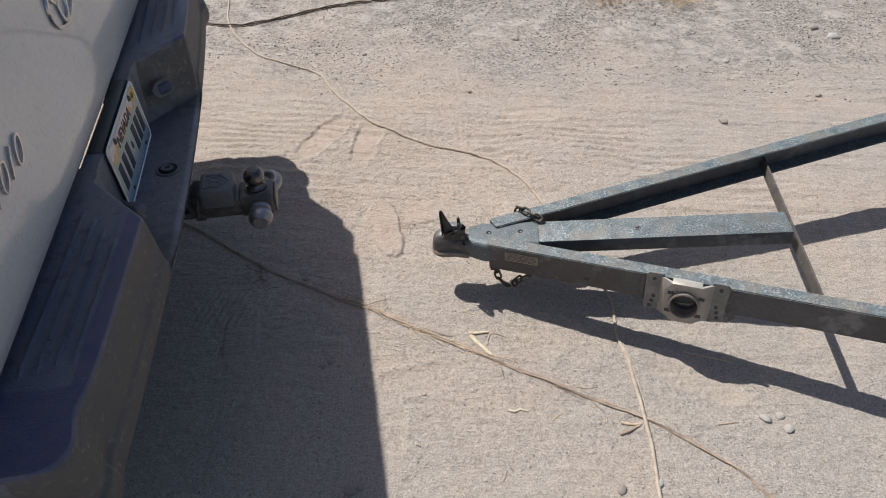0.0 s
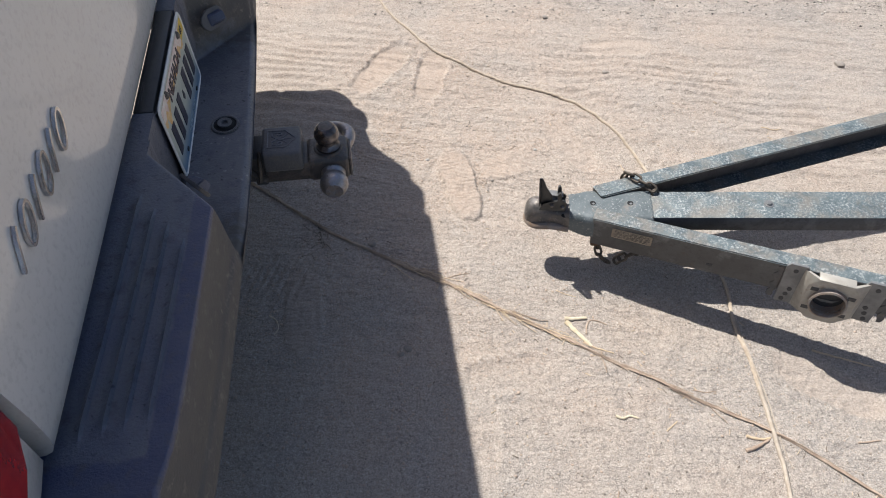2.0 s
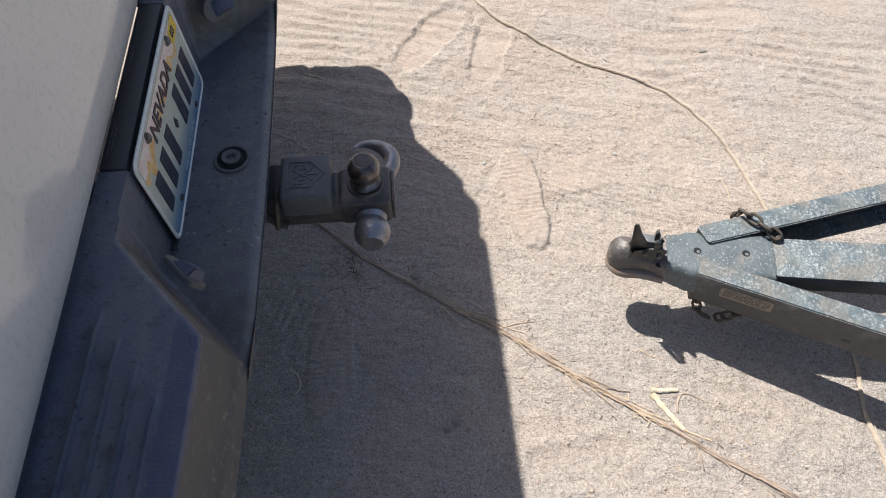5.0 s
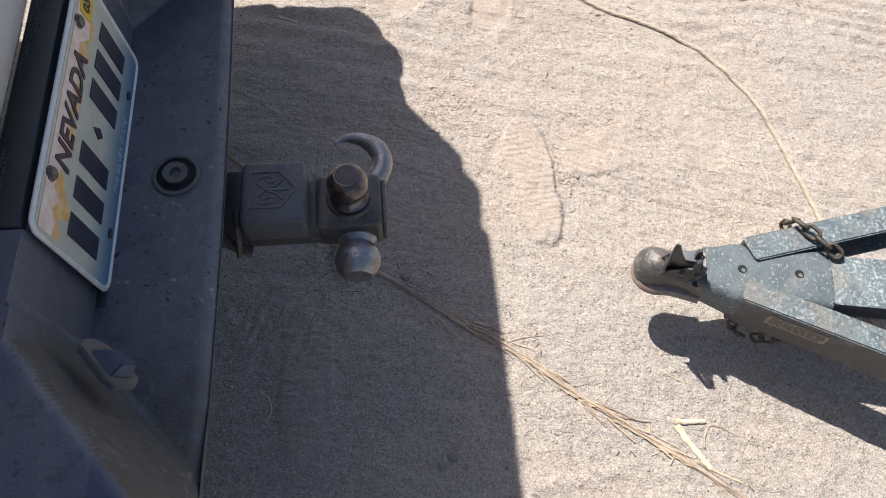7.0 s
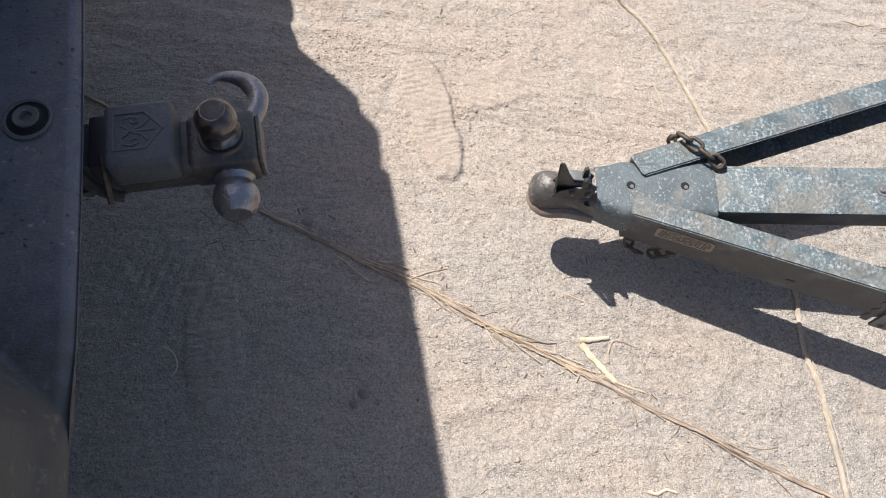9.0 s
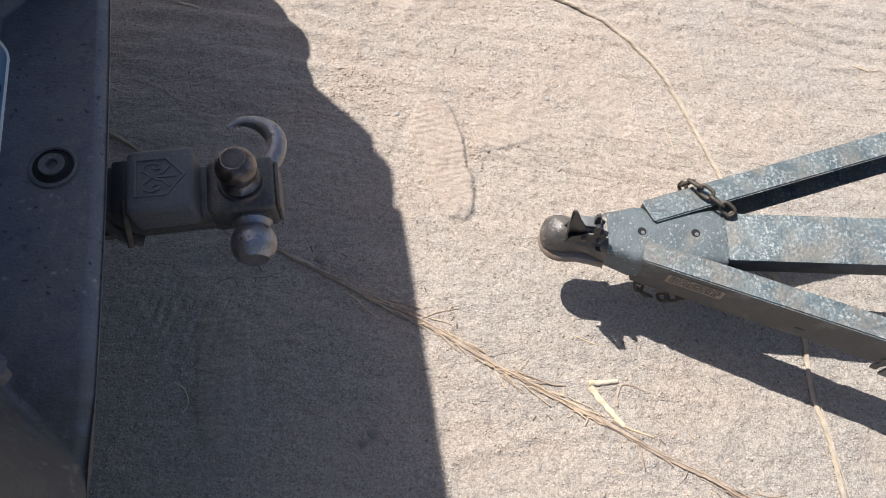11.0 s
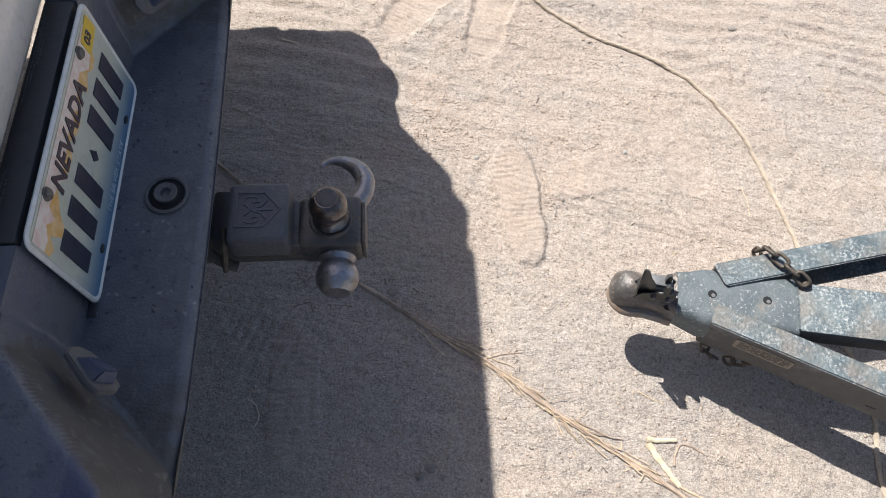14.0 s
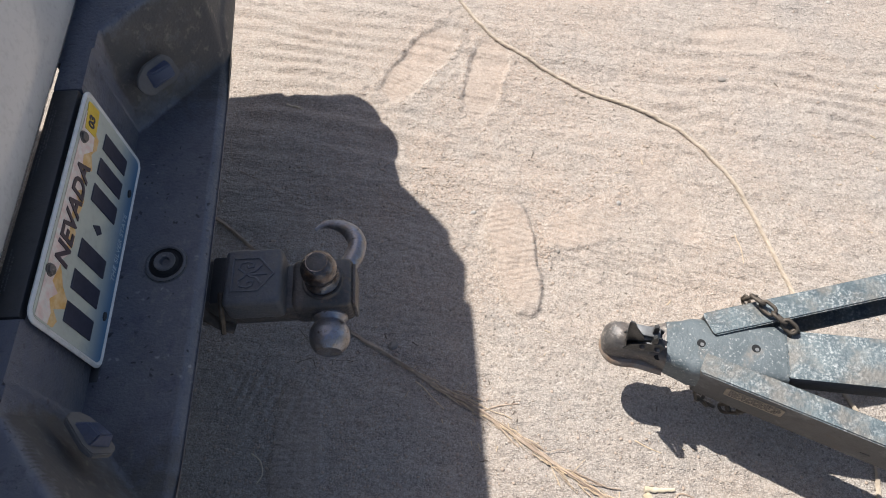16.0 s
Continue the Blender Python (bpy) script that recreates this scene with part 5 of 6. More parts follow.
for side in (-1, 1):
    bm = bmesh.new()
    ear = [(side * 0.040, -0.044), (side * 0.082, -0.046), (side * 0.084, 0.040), (side * 0.078, 0.046), (side * 0.050, 0.046), (side * 0.040, 0.030)]
    prism(bm, ear, 0.001, 0.005, BR)
    ear_ob = part("bracket_ear", bm, M_BRACKET, bracket, smooth=0)
    for x, y in ((side * 0.067, 0.032), (side * 0.064, -0.012), (side * 0.067, -0.025), (side * 0.070, -0.038)):
        bm = bmesh.new()
        lathe(bm, ((0.0, 0.0012), (0.0042, 0.0012), (0.0046, 0.0)), 12, BR @ pose(x, y, 0.0046))
        part("bolt_hole", bm, M_TRIM, ear_ob)
bm = bmesh.new()
N = 40
oct_out = [(-0.042, 0.026), (-0.026, 0.040), (0.026, 0.040), (0.042, 0.026), (0.042, -0.030), (0.024, -0.054), (-0.024, -0.054), (-0.042, -0.030)]


def walk_round(poly, n):
    """n points evenly round a polygon, starting nearest to the +x axis, anticlockwise."""
    pts = [Vector((*p, 0)) for p in poly]
    out = []
    for i in range(n):
        a = 2 * math.pi * i / n
        d = Vector((math.cos(a), math.sin(a), 0))
        best = None
        for p, q in zip(pts, pts[1:] + pts[:1]):
            e = q - p
            den = d.x * e.y - d.y * e.x
            if abs(den) > 1e-9:
                t = (p.x * e.y - p.y * e.x) / den
                s = (p.x * d.y - p.y * d.x) / den
                if t > 0 and -1e-6 <= s <= 1 + 1e-6 and (best is None or t > best):
                    best = t
        out.append((d.x * best, d.y * best))
    return out


circle = [(0.0275 * math.cos(2 * math.pi * i / N), -0.006 + 0.0275 * math.sin(2 * math.pi * i / N)) for i in range(N)]
with_hole(bm, walk_round(oct_out, N), circle, 0.016, 0.020, BR)
bmesh.ops.recalc_face_normals(bm, faces=bm.faces)
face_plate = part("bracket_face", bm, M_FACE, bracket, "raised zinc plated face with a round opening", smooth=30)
# bent sides that join the raised face to the ears
for side in (-1, 1):
    bm = bmesh.new()
    sect = [(side * 0.038, 0.0202), (side * 0.044, 0.0190), (side * 0.054, 0.0045), (side * 0.050, 0.003), (side * 0.036, 0.016)]
    rows = []
    for y, pull in ((-0.046, 0.72), (-0.030, 1.0), (0.026, 1.0), (0.034, 0.86), (0.041, 0.70)):
        rows.append([bm.verts.new(BR @ Vector((x if i in (2, 3) else x * pull, y, z))) for i, (x, z) in enumerate(sect)])
    for lo, hi in zip(rows, rows[1:]):
        for i in range(5):
            bm.faces.new((lo[i], lo[(i + 1) % 5], hi[(i + 1) % 5], hi[i]))
    bm.faces.new(rows[0][::-1])
    bm.faces.new(rows[-1])
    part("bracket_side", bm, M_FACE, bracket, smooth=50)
bm = bmesh.new()
box(bm, (-0.030, 0.037, 0.002), (0.030, 0.0415, 0.0205), 0.0015, 2, BR)
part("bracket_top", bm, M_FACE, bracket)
bm = bmesh.new()
lathe(bm, ((0.0275, 0.000), (0.0275, 0.026), (0.0285, 0.028), (0.0315, 0.0265), (0.0320, 0.018)), N, BR @ pose(0, -0.006, 0))
part("pivot_ring", bm, M_RUST_PALE, bracket, "dark worn pivot ring")
bm = bmesh.new()
lathe(bm, ((0.0, 0.0006), (0.0275, 0.0006)), N, BR @ pose(0, -0.006, 0.0040))
part("ring_back", bm, M_TRIM, bracket)
# added pale crescent, stands in for sunny sand seen through the ring
bm = bmesh.new()
prism(bm, [(-0.020, -0.016), (-0.006, -0.022), (0.012, -0.020), (0.021, -0.010), (0.008, -0.015), (-0.008, -0.016)], 0.0048, 0.0060, BR)
part("sand_crescent", bm, M_BRACKET, bracket, smooth=0)
for x, y in ((-0.030, 0.018), (0.032, 0.014), (-0.031, -0.028), (0.031, -0.030)):
    bm = bmesh.new()
    box(bm, (x - 0.0065, y - 0.0042, 0.0192), (x + 0.0065, y + 0.0042, 0.0206), 0.0005, 1, BR)
    part("slot", bm, M_TRIM, bracket, smooth=0)
for x0, x1 in ((-0.100, -0.084), (0.085, 0.103)):
    bm = bmesh.new()
    pts = []
    for i in range(13):
        y = 0.030 - 0.072 * i / 12
        pts.append((x0 + random.uniform(0, 0.008), y))
    for i in range(13):
        y = -0.042 + 0.072 * i / 12
        pts.append((x1 - random.uniform(0, 0.004), y))
    prism(bm, pts, 0.0002, 0.0012, BR)
    part("weld_rust", bm, M_HITCH, bracket, smooth=0)
# a torn hole in the near rail's web
bm = bmesh.new()
box(bm, (-0.008, -0.004, 0.0), (0.006, 0.003, 0.0010), 0.0004, 1, on_web(0.262, 0.052, 0.0))
part("torn_hole", bm, M_TRIM, near_rail)


# ---- chains ----
def link_mesh(length, width, wire):
    bm = bmesh.new()
    r = (width - wire) / 2
    half = length / 2 - wire / 2 - r
    ring = []
    for i in range(20):
        a = 2 * math.pi * i / 20
        ring.append(Vector((r * math.cos(a) + (half if math.cos(a) > 0 else -half), r * math.sin(a), 0)))
    rows = []
    for i, p in enumerate(ring):
        d = (ring[(i + 1) % 20] - ring[i - 1]).normalized()
        s = Vector((-d.y, d.x, 0))
        rows.append([bm.verts.new(p + (s * math.cos(b) + Vector((0, 0, 1)) * math.sin(b)) * wire / 2) for b in np.linspace(0, 2 * math.pi, 8, endpoint=False)])
    for i in range(20):
        a, b = rows[i], rows[(i + 1) % 20]
        for j in range(8):
            bm.faces.new((a[j], a[(j + 1) % 8], b[(j + 1) % 8], b[j]))
    return finish(bm, "chain_link", M_CHAIN, 60)


LINK = link_mesh(0.031, 0.0210, 0.0060)


def hang_chain(name, points, parent, label, pitch=0.0205, start=0):
    """Links one after another along a way, every second one turned."""
    holder = new(name)
    holder.parent = parent
    tagged(holder, label)
    pts = spline(points, 0.002)
    gone, last, k = 0.0, pts[0], start
    at = pitch / 2
    for i, p in enumerate(pts):
        gone += (p - last).length
        last = p
        if gone >= at:
            d = (pts[min(i + 4, len(pts) - 1)] - pts[max(i - 4, 0)]).normalized()
            ref = Vector((0, 0, 1)) if abs(d.z) < 0.8 else Vector((0.3, 1, 0))
            y = ref.cross(d).normalized()
            m = Matrix((d, y, d.cross(y))).transposed().to_4x4()
            ln = new("chain_link", LINK)
            ln.parent = holder
            ln.matrix_basis = Matrix.Translation(p) @ m @ pose(0, 0, 0, 38 if k % 2 else -48)
            k += 1
            at += pitch
    return holder


hang_chain("safety_chain", [(0.082, 0.090, -0.030), (0.083, 0.086, -0.004), (0.087, 0.079, 0.0135), (0.097, 0.068, 0.0165), (0.110, 0.056, 0.0160), (0.124, 0.042, 0.016), (0.140, 0.030, 0.011), (0.148, 0.026, -0.004)],
           trailer, "rusty safety chain draped over the rail")
hang_chain("hanging_chain", [(0.020, -0.030, -0.066), (0.020, -0.042, -0.100), (0.030, -0.052, -0.128), (0.046, -0.050, -0.150)], trailer, "rusty chain hanging under the coupler")
hang_chain("hanging_chain", [(0.122, -0.046, -0.070), (0.112, -0.064, -0.090), (0.094, -0.068, -0.104), (0.076, -0.064, -0.120), (0.066, -0.058, -0.140)], trailer, "rusty chain hanging under the coupler", start=1)
bm = bmesh.new()
box(bm, (0.004, -0.048, -0.098), (0.030, -0.030, -0.070), 0.003)
part("chain_tab", bm, M_RUST, trailer)


# ---- ropes, vines and litter on the sand ----
def laid(points, radius, step=0.012, wobble=0.0, seed=0, lift=1.0):
    """A way over the sand through x, y points, resting on it."""
    rs = random.Random(seed)
    pts = spline([(x, y, 0) for x, y in points], step)
    out = []
    for p in pts:
        x, y = p.x + rs.uniform(-wobble, wobble), p.y + rs.uniform(-wobble, wobble)
        out.append(Vector((x, y, ground_z(x, y) + radius * 0.75 * lift)))
    return out


def strands(bm, way, radius, count, turns, wire, seg=6):
    """Strands twisted round a way."""
    for s in range(count):
        pts = []
        gone = 0.0
        for i, p in enumerate(way):
            d = (way[min(i + 1, len(way) - 1)] - way[max(i - 1, 0)]).normalized()
            side = d.cross(Vector((0, 0, 1))).normalized()
            gone += (p - way[i - 1]).length if i else 0
            a = 2 * math.pi * (s / count + gone * turns)
            pts.append(p + side * radius * math.cos(a) + Vector((0, 0, radius * math.sin(a))))
        tube(bm, pts, wire, seg)


def litter(name, bm, mat, label, category, group="", smooth=50.0):
    ob = part(name, bm, mat, None, label, smooth)
    return tagged(ob, label, category, group)


ROPE_B = [(-1.10, 3.60), (-1.026, 3.269), (-0.945, 2.980), (-0.773, 2.717), (-0.640, 2.625), (-0.477, 2.545), (-0.385, 2.40), (-0.300, 2.286), (-0.225, 2.195), (-0.122, 2.127), (0.011, 2.050), (0.120, 2.012),
          (0.200, 1.972), (0.263, 1.920), (0.332, 1.832), (0.373, 1.751), (0.410, 1.649), (0.436, 1.577), (0.455, 1.48), (0.50, 1.40), (0.542, 1.30), (0.541, 1.183), (0.556, 1.090), (0.562, 1.020)]
bm = bmesh.new()
way = laid(ROPE_B, 0.0042, 0.007)
strands(bm, way, 0.0014, 3, 16, 0.0030, 6)
litter("rope", bm, M_ROPE, "thin weathered tan rope curving over the sand", "rope")
bm = bmesh.new()
way = laid([(0.546, 1.20), (0.560, 1.09), (0.570, 1.03), (0.577, 0.965), (0.580, 0.90), (0.590, 0.84)], 0.0035, 0.007)
tube(bm, way, lambda s: 0.0016 * (1 - 0.5 * s), 6)
way = laid([(0.562, 1.02), (0.568, 0.954), (0.569, 0.905), (0.572, 0.847), (0.566, 0.723), (0.56, 0.55)], 0.0045, 0.007)
tube(bm, way, lambda s: 0.0050 * (1 - 0.25 * s), 9)
litter("dry_reed", bm, M_REED, "pale dry stem lying across the vine", "stem")

ROPE_A = [(-1.75, 2.85), (-1.35, 2.985), (-1.117, 3.014), (-0.933, 2.985), (-0.76, 3.06), (-0.583, 3.181), (-0.377, 3.263), (-0.10, 3.33), (0.25, 3.45), (0.6, 3.7)]
bm = bmesh.new()
strands(bm, laid(ROPE_A, 0.005, 0.010), 0.0036, 2, 4, 0.0030, 6)
strands(bm, laid([(x + 0.01, y - 0.012) for x, y in ROPE_A], 0.004, 0.012, 0.002, 3), 0.002, 1, 5, 0.0024, 5)
litter("twisted_wire", bm, M_ROPE_DARK, "dark twisted wire rope at the edge of the sand", "wire")

VINE = [(-1.0, 1.70), (-0.731, 1.590), (-0.613, 1.518), (-0.499, 1.443), (-0.402, 1.382), (-0.311, 1.342), (-0.211, 1.294), (-0.122, 1.257), (-0.007, 1.193), (0.100, 1.140), (0.186, 1.100), (0.259, 1.061), (0.356, 1.018),
        (0.391, 0.998), (0.486, 0.955), (0.560, 0.922), (0.639, 0.876), (0.745, 0.796), (0.800, 0.730), (0.86, 0.64), (0.94, 0.5)]
bm = bmesh.new()
way = laid(VINE, 0.0036, 0.008, 0.0006, 1)
tube(bm, way, lambda s: 0.0031 + 0.0009 * math.sin(37 * s) * math.sin(91 * s), 9, 0.65)
strands(bm, way, 0.0030, 3, 1.6, 0.0011, 5)
vine = litter("dry_vine", bm, M_VINE, "long dry brown vine lying across the sand", "vine")
# straw fibres frayed off the vine
fib = random.Random(12)
for share0, share1, count, mat_f in ((0.36, 0.56, 70, M_STRAW), (0.36, 0.70, 60, M_VINE)):
    bm = bmesh.new()
    for i in range(count):
        k = int(len(way) * fib.uniform(share0, share1))
        p, q = way[k], way[min(k + 4, len(way) - 1)]
        d = (q - p).normalized()
        side = Vector((-d.y, d.x, 0))
        o = fib.gauss(0, 0.0055)
        ln = fib.uniform(0.008, 0.075)
        a = fib.gauss(0, 0.13) if fib.random() < 0.85 else fib.gauss(0, 0.6)
        e = d * math.cos(a) + side * math.sin(a)
        pts = []
        for j in range(5):
            s = p + side * o + e * ln * j / 4 + side * fib.uniform(-0.0015, 0.0015)
            pts.append(Vector((s.x, s.y, ground_z(s.x, s.y) + 0.002 + fib.uniform(0, 0.004))))
        tube(bm, pts, fib.uniform(0.0004, 0.0012), 4, 0.6)
    litter("straw_fibres", bm, mat_f, "frayed straw fibres along the vine", "straw")["kind"] = "stuff"


def twig(points, radius, mat, label, name="twig", flat=0.8, group="twigs"):
    bm = bmesh.new()
    way = laid(points, radius * flat, 0.004, radius * 0.12, int(points[0][0] * 1000))
    tube(bm, way, lambda s: radius * (1 - 0.35 * s) * (1 + 0.12 * math.sin(23 * s)), 7, flat)
    return litter(name, bm, mat, label, "twig", group)


twig([(0.157, 1.166), (0.182, 1.168), (0.206, 1.172)], 0.0048, M_STICK, "short bleached white stick on the sand", "stick")
twig([(0.160, 1.160), (0.180, 1.135), (0.204, 1.108), (0.213, 1.098)], 0.0058, M_STICK, "split pale yellow stick on the sand", "stick", 0.5)
twig([(0.204, 1.130), (0.206, 1.150), (0.214, 1.166), (0.230, 1.166), (0.252, 1.158)], 0.0020, M_VINE, "thin curved brown twig on the sand")
twig([(0.196, 1.108), (0.225, 1.094), (0.262, 1.083)], 0.0022, M_STRAW, "thin straw twig on the sand")
twig([(-0.128, 1.262), (-0.100, 1.274), (-0.066, 1.283)], 0.0016, M_VINE, "thin dry grass stalk beside the vine")
twig([(0.251, 0.931), (0.266, 0.927), (0.280, 0.934), (0.297, 0.930)], 0.0030, M_STICK, "small curled pale twig on the sand")
twig([(0.352, 0.905), (0.362, 0.915), (0.376, 0.928)], 0.0016, M_STRAW, "thin straw twig on the sand")
twig([(0.362, 0.936), (0.366, 0.946)], 0.0012, M_STRAW, "thin straw twig on the sand")
twig([(0.505, 0.873), (0.530, 0.884), (0.556, 0.900)], 0.0040, M_VINE, "short brown stick beside the vine")
twig([(0.512, 0.905), (0.535, 0.901), (0.560, 0.904)], 0.0034, M_STRAW, "short straw stick beside the vine")
twig([(0.735, 0.906), (0.758, 0.909), (0.782, 0.915)], 0.0020, M_VINE, "thin brown twig on the sand")
twig([(0.233, 0.745), (0.239, 0.760), (0.243, 0.775)], 0.0020, M_VINE, "thin brown twig on the sand")
twig([(0.140, 1.246), (0.165, 1.236), (0.186, 1.231)], 0.0011, M_STRAW, "hair-thin straw stalk on the sand")
twig([(0.420, 1.003), (0.445, 1.000), (0.470, 1.004)], 0.0014, M_VINE, "thin brown twig on the sand")
twig([(-0.402, 1.713), (-0.375, 1.680), (-0.330, 1.662), (-0.278, 1.663)], 0.0009, M_VINE, "thin dark stalk in the shade")
twig([(0.483, 1.577), (0.505, 1.566), (0.540, 1.560)], 0.0012, M_STRAW, "hair-thin straw stalk on the sand")
twig([(0.760, 1.884), (0.790, 1.872), (0.812, 1.874)], 0.0016, M_STRAW, "thin straw twig on the sand")
twig([(0.70, 1.120), (0.76, 1.104), (0.82, 1.086)], 0.0026, M_STRAW, "straw stalk under the trailer rail")
twig([(0.335, 1.695), (0.345, 1.660), (0.349, 1.630)], 0.0010, M_STRAW, "hair-thin straw stalk on the sand")
twig([(-0.655, 1.906), (-0.633, 1.903), (-0.614, 1.897)], 0.0030, M_STICK, "pale wood chip at the edge of the shade")
twig([(-0.752, 1.792), (-0.742, 1.762), (-0.731, 1.732)], 0.0011, M_VINE, "thin dark stalk in the shade")
twig([(-0.714, 1.715), (-0.660, 1.694), (-0.605, 1.665)], 0.0009, M_VINE, "thin dark stalk in the shade")
# curled root hair under the bumper's edge
twig([(-0.515, 1.130), (-0.497, 1.120), (-0.488, 1.100), (-0.494, 1.082)], 0.0014, M_STICK, "thin pale curled stalk on the sand")

# broken bits of straw and bark strewn over the sand
for mat_f, count, label in ((M_STRAW, 90, "short broken bits of straw on the sand"), (M_ROPE_DARK, 60, "small dark flakes of bark on the sand")):
    bm = bmesh.new()
    for i in range(count):
        k = int(len(way) * fib.uniform(0.30, 0.95))
        far_off = fib.random() < 0.55
        x, y = (fib.uniform(-0.15, 1.0), fib.uniform(0.75, 2.2)) if far_off else (way[k].x + fib.gauss(0, 0.035), way[k].y + fib.gauss(0, 0.030))
        a, ln = fib.uniform(0, 3.14), fib.uniform(0.004, 0.014)
        pts = [Vector((x + math.cos(a) * ln * q, y + math.sin(a) * ln * q + 0.0012 * math.sin(5 * q), ground_z(x, y) + 0.0014)) for q in (-0.5, -0.15, 0.2, 0.5)]
        tube(bm, pts, fib.uniform(0.0005, 0.0012), 5, 0.7)
    litter("litter_bits", bm, mat_f, label, "litter")["kind"] = "stuff"

# dead weed beside the vine
bm = bmesh.new()
rw = random.Random(3)
for i in range(24):
    a, ln = rw.uniform(0, 6.28), rw.uniform(0.008, 0.034)
    base = Vector((-0.438 + rw.gauss(0, 0.014), 1.372 + rw.gauss(0, 0.026), 0))
    pts = []
    for j in range(4):
        s = base + Vector((math.cos(a), math.sin(a), 0)) * ln * j / 3
        pts.append(Vector((s.x, s.y, ground_z(s.x, s.y) + 0.001 + 0.012 * (j / 3) * rw.random())))
    tube(bm, pts, 0.0006, 4)
litter("dead_weed", bm, M_WEED, "small dead weed flattened beside the vine", "weed")
# yellow grass tufts at the edge of the trodden sand
for cx, cy in ((0.82, 3.31), (1.13, 3.30)):
    bm = bmesh.new()
    for i in range(90):
        a, ln = rw.uniform(0, 6.28), rw.uniform(0.03, 0.10)
        b = Vector((cx + rw.gauss(0, 0.05), cy + rw.gauss(0, 0.05), 0))
        pts = [Vector((b.x + math.cos(a) * ln * s, b.y + math.sin(a) * ln * s, ground_z(b.x, b.y) + 0.05 * math.sin(2 * s) * ln / 0.1)) for s in (0, 0.33, 0.66, 1.0)]
        tube(bm, pts, 0.0012, 4)
    litter("grass_tuft", bm, M_STRAW, "dry yellow grass tuft on gravel", "grass", "grass tufts")


# stones one could pick up
def stone_mesh(seed, mat):
    bm = bmesh.new()
    bmesh.ops.create_icosphere(bm, subdivisions=2, radius=1.0)
    o = Vector((seed * 3.7, seed * 1.3, seed * 2.1))
    for v in bm.verts:
        v.co *= 1 + 0.32 * noise.noise(v.co * 1.1 + o) + 0.10 * noise.noise(v.co * 3 + o)
    return finish(bm, "stone", mat, 35)


STONES = [stone_mesh(s, M_STONE) for s in range(4)]
PALE = [stone_mesh(s + 9, M_STONE_PALE) for s in range(2)]
for i, (x, y, r, pale) in enumerate(((0.850, 0.926, 0.012, 1), (0.886, 0.934, 0.010, 1), (0.893, 0.898, 0.011, 1), (1.083, 2.216, 0.014, 0), (1.748, 2.938, 0.022, 1), (1.690, 3.020, 0.018, 0),
                                     (0.979, 3.051, 0.014, 0), (-0.096, 0.715, 0.013, 0), (-0.075, 0.722, 0.008, 0), (0.488, 0.734, 0.010, 0), (0.57, 0.752, 0.009, 1), (-0.192, 1.066, 0.008, 0), (-0.206, 1.050, 0.006, 0),
                                     (-0.308, 1.363, 0.008, 0), (0.103, 1.744, 0.0052, 1), (0.329, 2.121, 0.008, 0), (1.50, 2.42, 0.012, 0), (1.62, 2.02, 0.010, 1), (0.15, 2.42, 0.009, 0), (0.72, 2.62, 0.012, 0),
                                     (1.22, 2.70, 0.012, 1), (-0.30, 2.72, 0.010, 0), (0.35, 2.88, 0.012, 0), (-0.196, 1.679, 0.0048, 1), (-0.015, 1.608, 0.0036, 0), (-0.006, 1.592, 0.0030, 0))):
    ob = new("stone", (PALE if pale else STONES)[i % (2 if pale else 4)])
    ob.matrix_basis = pose(x, y, ground_z(x, y) + r * 0.12, 0, 0, 47 * i) @ Matrix.Diagonal((r * 1.25, r, r * 0.65, 1))
    tagged(ob, "small pale stone half sunk in the sand" if pale else "small grey-brown stone half sunk in the sand", "stone", "loose stones")


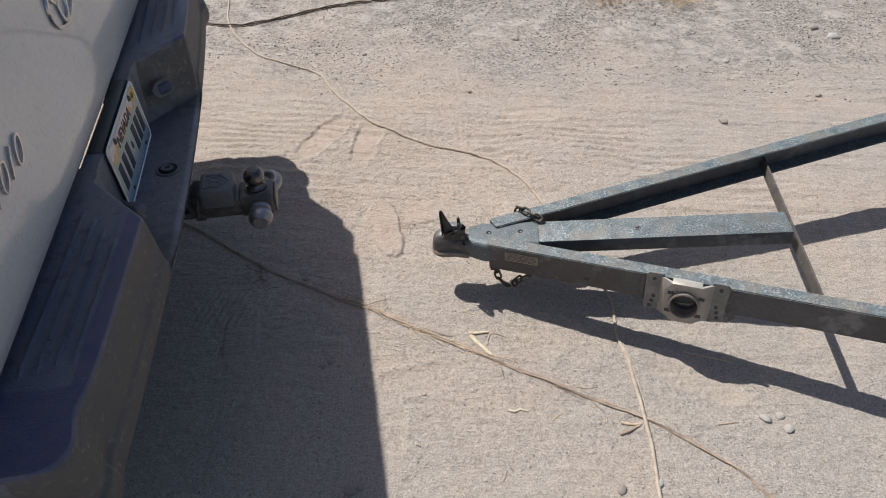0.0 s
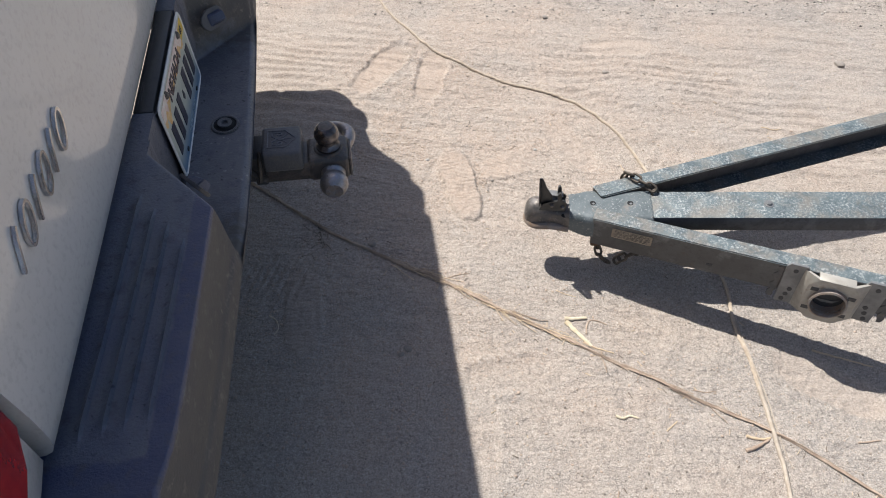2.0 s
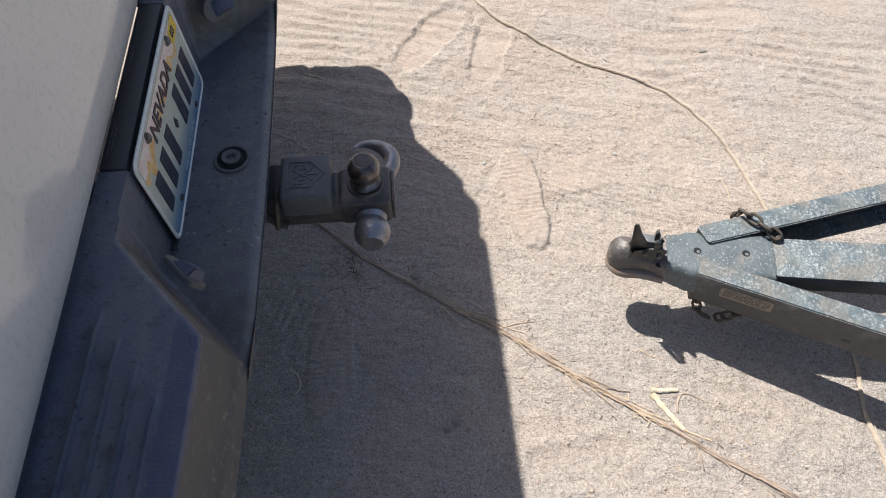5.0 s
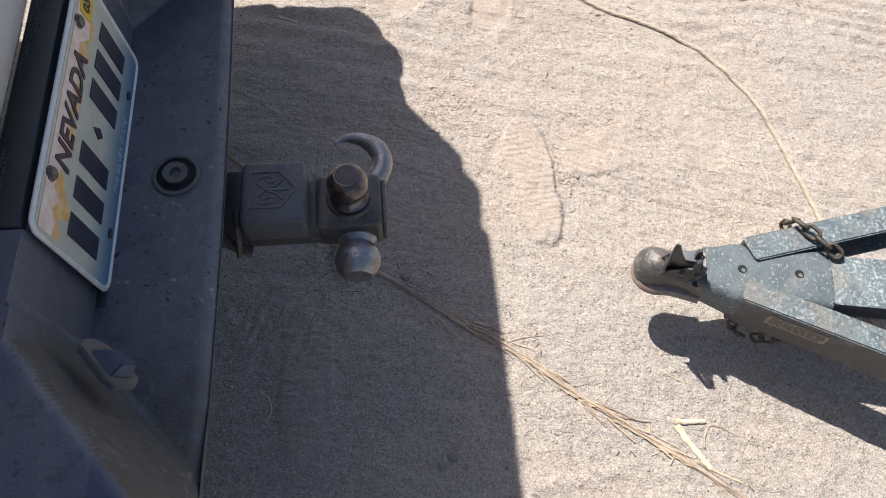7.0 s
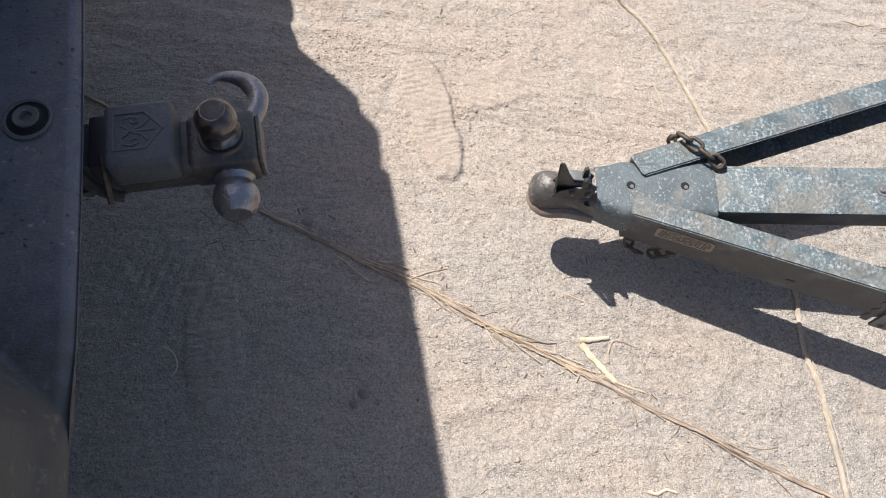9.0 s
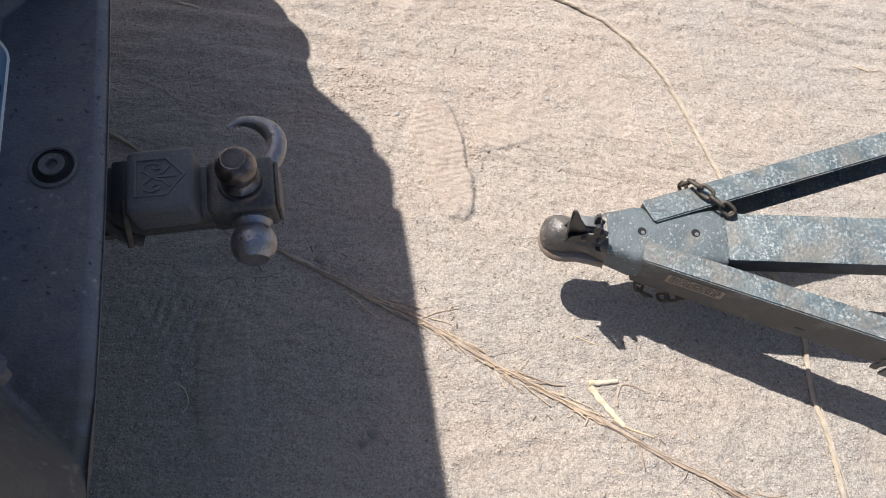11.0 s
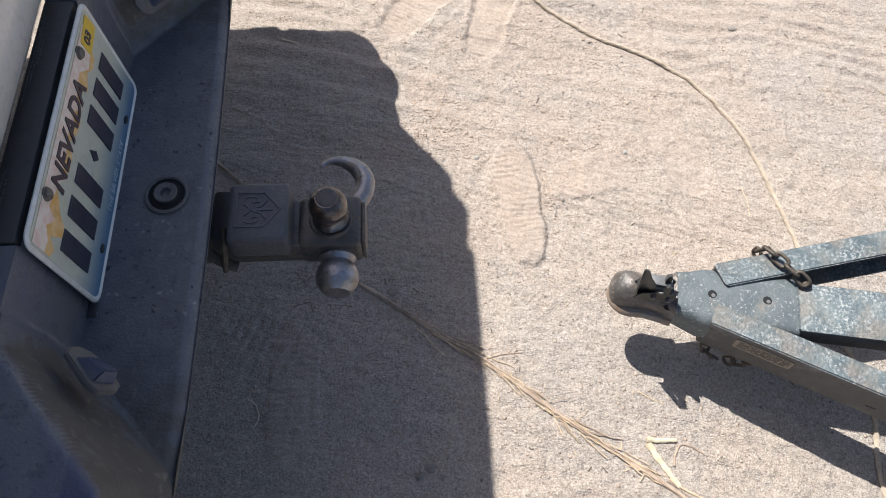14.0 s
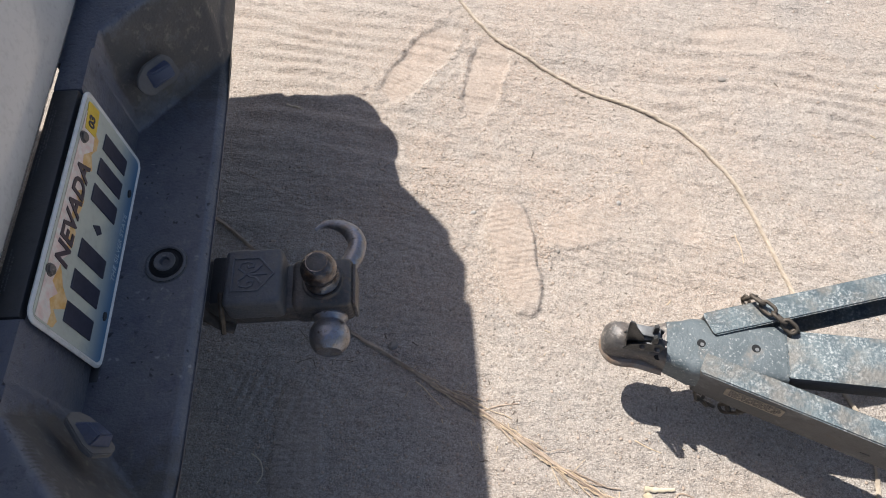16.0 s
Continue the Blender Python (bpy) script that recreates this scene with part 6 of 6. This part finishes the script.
# grit: thousands of crumbs, too many to count
def grit(name, count, spread, sizes, mat, label, seed):
    rs = np.random.RandomState(seed)
    t = (1 + 5 ** 0.5) / 2
    ico = np.array([(-1, t, 0), (1, t, 0), (-1, -t, 0), (1, -t, 0), (0, -1, t), (0, 1, t), (0, -1, -t), (0, 1, -t), (t, 0, -1), (t, 0, 1), (-t, 0, -1), (-t, 0, 1)]) / 1.9
    tri = np.array([(0, 11, 5), (0, 5, 1), (0, 1, 7), (0, 7, 10), (0, 10, 11), (1, 5, 9), (5, 11, 4), (11, 10, 2), (10, 7, 6), (7, 1, 8), (3, 9, 4), (3, 4, 2), (3, 2, 6), (3, 6, 8), (3, 8, 9), (4, 9, 5), (2, 4, 11), (6, 2, 10), (8, 6, 7), (9, 8, 1)])
    x, y = spread(rs, count)
    z = np.concatenate([ground_heights(x[None, i:i + 2000], y[None, i:i + 2000])[0] for i in range(0, count, 2000)])
    size = sizes[0] * (sizes[1] / sizes[0]) ** (rs.rand(count) ** 2.2)
    z = z - 1.6 * size * pressed_share(x[None], y[None])[0]
    co = ico[None] * size[:, None, None] * (1 + 0.5 * (rs.rand(count, 12, 1) - 0.5)) * np.stack((0.8 + 0.5 * rs.rand(count), 0.8 + 0.5 * rs.rand(count), 0.5 + 0.3 * rs.rand(count)), -1)[:, None, :]
    co += np.stack((x, y, z + size * 0.05), -1)[:, None, :]
    faces = (tri[None] + (np.arange(count) * 12)[:, None, None]).reshape(-1, 3)
    me = bpy.data.meshes.new(name)
    me.vertices.add(count * 12)
    me.vertices.foreach_set("co", co.ravel())
    me.loops.add(faces.size)
    me.loops.foreach_set("vertex_index", faces.ravel().astype(np.int32))
    me.polygons.add(len(faces))
    me.polygons.foreach_set("loop_start", np.arange(0, faces.size, 3, dtype=np.int32))
    me.update(calc_edges=True)
    me.materials.append(mat)
    tagged(new(name, me), label, "gravel", kind="stuff")


def grit_material(name, stops):
    m = material(name, (0.30, 0.26, 0.22), rough=0.9, scale=20)
    t = m.node_tree
    p = t.nodes["Principled BSDF"]
    geo, rampn = t.nodes.new("ShaderNodeNewGeometry"), t.nodes.new("ShaderNodeValToRGB")
    rampn.color_ramp.elements[0].color, rampn.color_ramp.elements[1].color = (*stops[0][1], 1), (*stops[-1][1], 1)
    for pos, c in stops[1:-1]:
        rampn.color_ramp.elements.new(pos).color = (*c, 1)
    t.links.new(geo.outputs["Random Per Island"], rampn.inputs[0])
    t.links.new(rampn.outputs[0], p.inputs["Base Color"])
    return m


M_GRIT = grit_material("grit", ((0.0, (0.14, 0.12, 0.102)), (0.18, (0.26, 0.212, 0.172)), (0.70, (0.345, 0.285, 0.232)), (1.0, (0.46, 0.41, 0.355))))
M_GRAVEL = grit_material("gravel", ((0.0, (0.075, 0.068, 0.062)), (0.25, (0.18, 0.158, 0.138)), (0.65, (0.31, 0.272, 0.234)), (1.0, (0.50, 0.465, 0.42))))
grit("grit", 46000, lambda rs, k: (rs.uniform(-0.9, 1.5, k), rs.uniform(0.5, 2.5, k)), (0.0006, 0.0024), M_GRIT, "fine loose grit scattered over the sand", 21)


def gravel_spots(rs, k):
    """Gravel in drifts and bare patches, thicker further off."""
    x, y = rs.uniform(-1.7, 2.4, 5 * k), 2.35 + 1.35 * rs.rand(5 * k) ** 0.55
    drift = value_noise(x, y, 5.0, 19) + 0.6 * value_noise(x, y, 17.0, 20)
    keep = np.argsort(-(0.30 * drift + rs.rand(5 * k)), kind="stable")[:k]
    return x[keep], y[keep]


grit("gravel", 48000, gravel_spots, (0.0011, 0.0052), M_GRAVEL, "coarse gravel at the edge of the trodden sand", 22)


def clod_spots(rs, k):
    """Crumbs gathered in loose patches: beside the shoe prints and along the shade."""
    homes = np.array([(-0.06, 1.60, 0.020), (-0.28, 1.74, 0.05), (-0.32, 2.06, 0.09), (-0.13, 2.06, 0.08), (-0.50, 1.70, 0.10), (0.02, 1.80, 0.10), (-0.45, 1.14, 0.09), (0.35, 1.20, 0.22), (0.1, 1.0, 0.22), (0.45, 2.1, 0.3), (-0.40, 1.25, 0.20), (-0.25, 0.95, 0.22)])
    pick = homes[rs.choice(len(homes), k, p=(0.03, 0.06, 0.06, 0.05, 0.13, 0.06, 0.06, 0.07, 0.06, 0.06, 0.18, 0.18))]
    return pick[:, 0] + rs.randn(k) * pick[:, 2], pick[:, 1] + rs.randn(k) * pick[:, 2] * np.where(pick[:, 2] < 0.03, 1.8, 1.0)


M_CLOD = material("sand_clods", (0.44, 0.34, 0.266), (0.35, 0.28, 0.224), rough=0.95, scale=30, fine=400)
grit("sand_crumbs", 8000, clod_spots, (0.0010, 0.0034), M_CLOD, "soft sand crumbs around the shoe prints", 31)
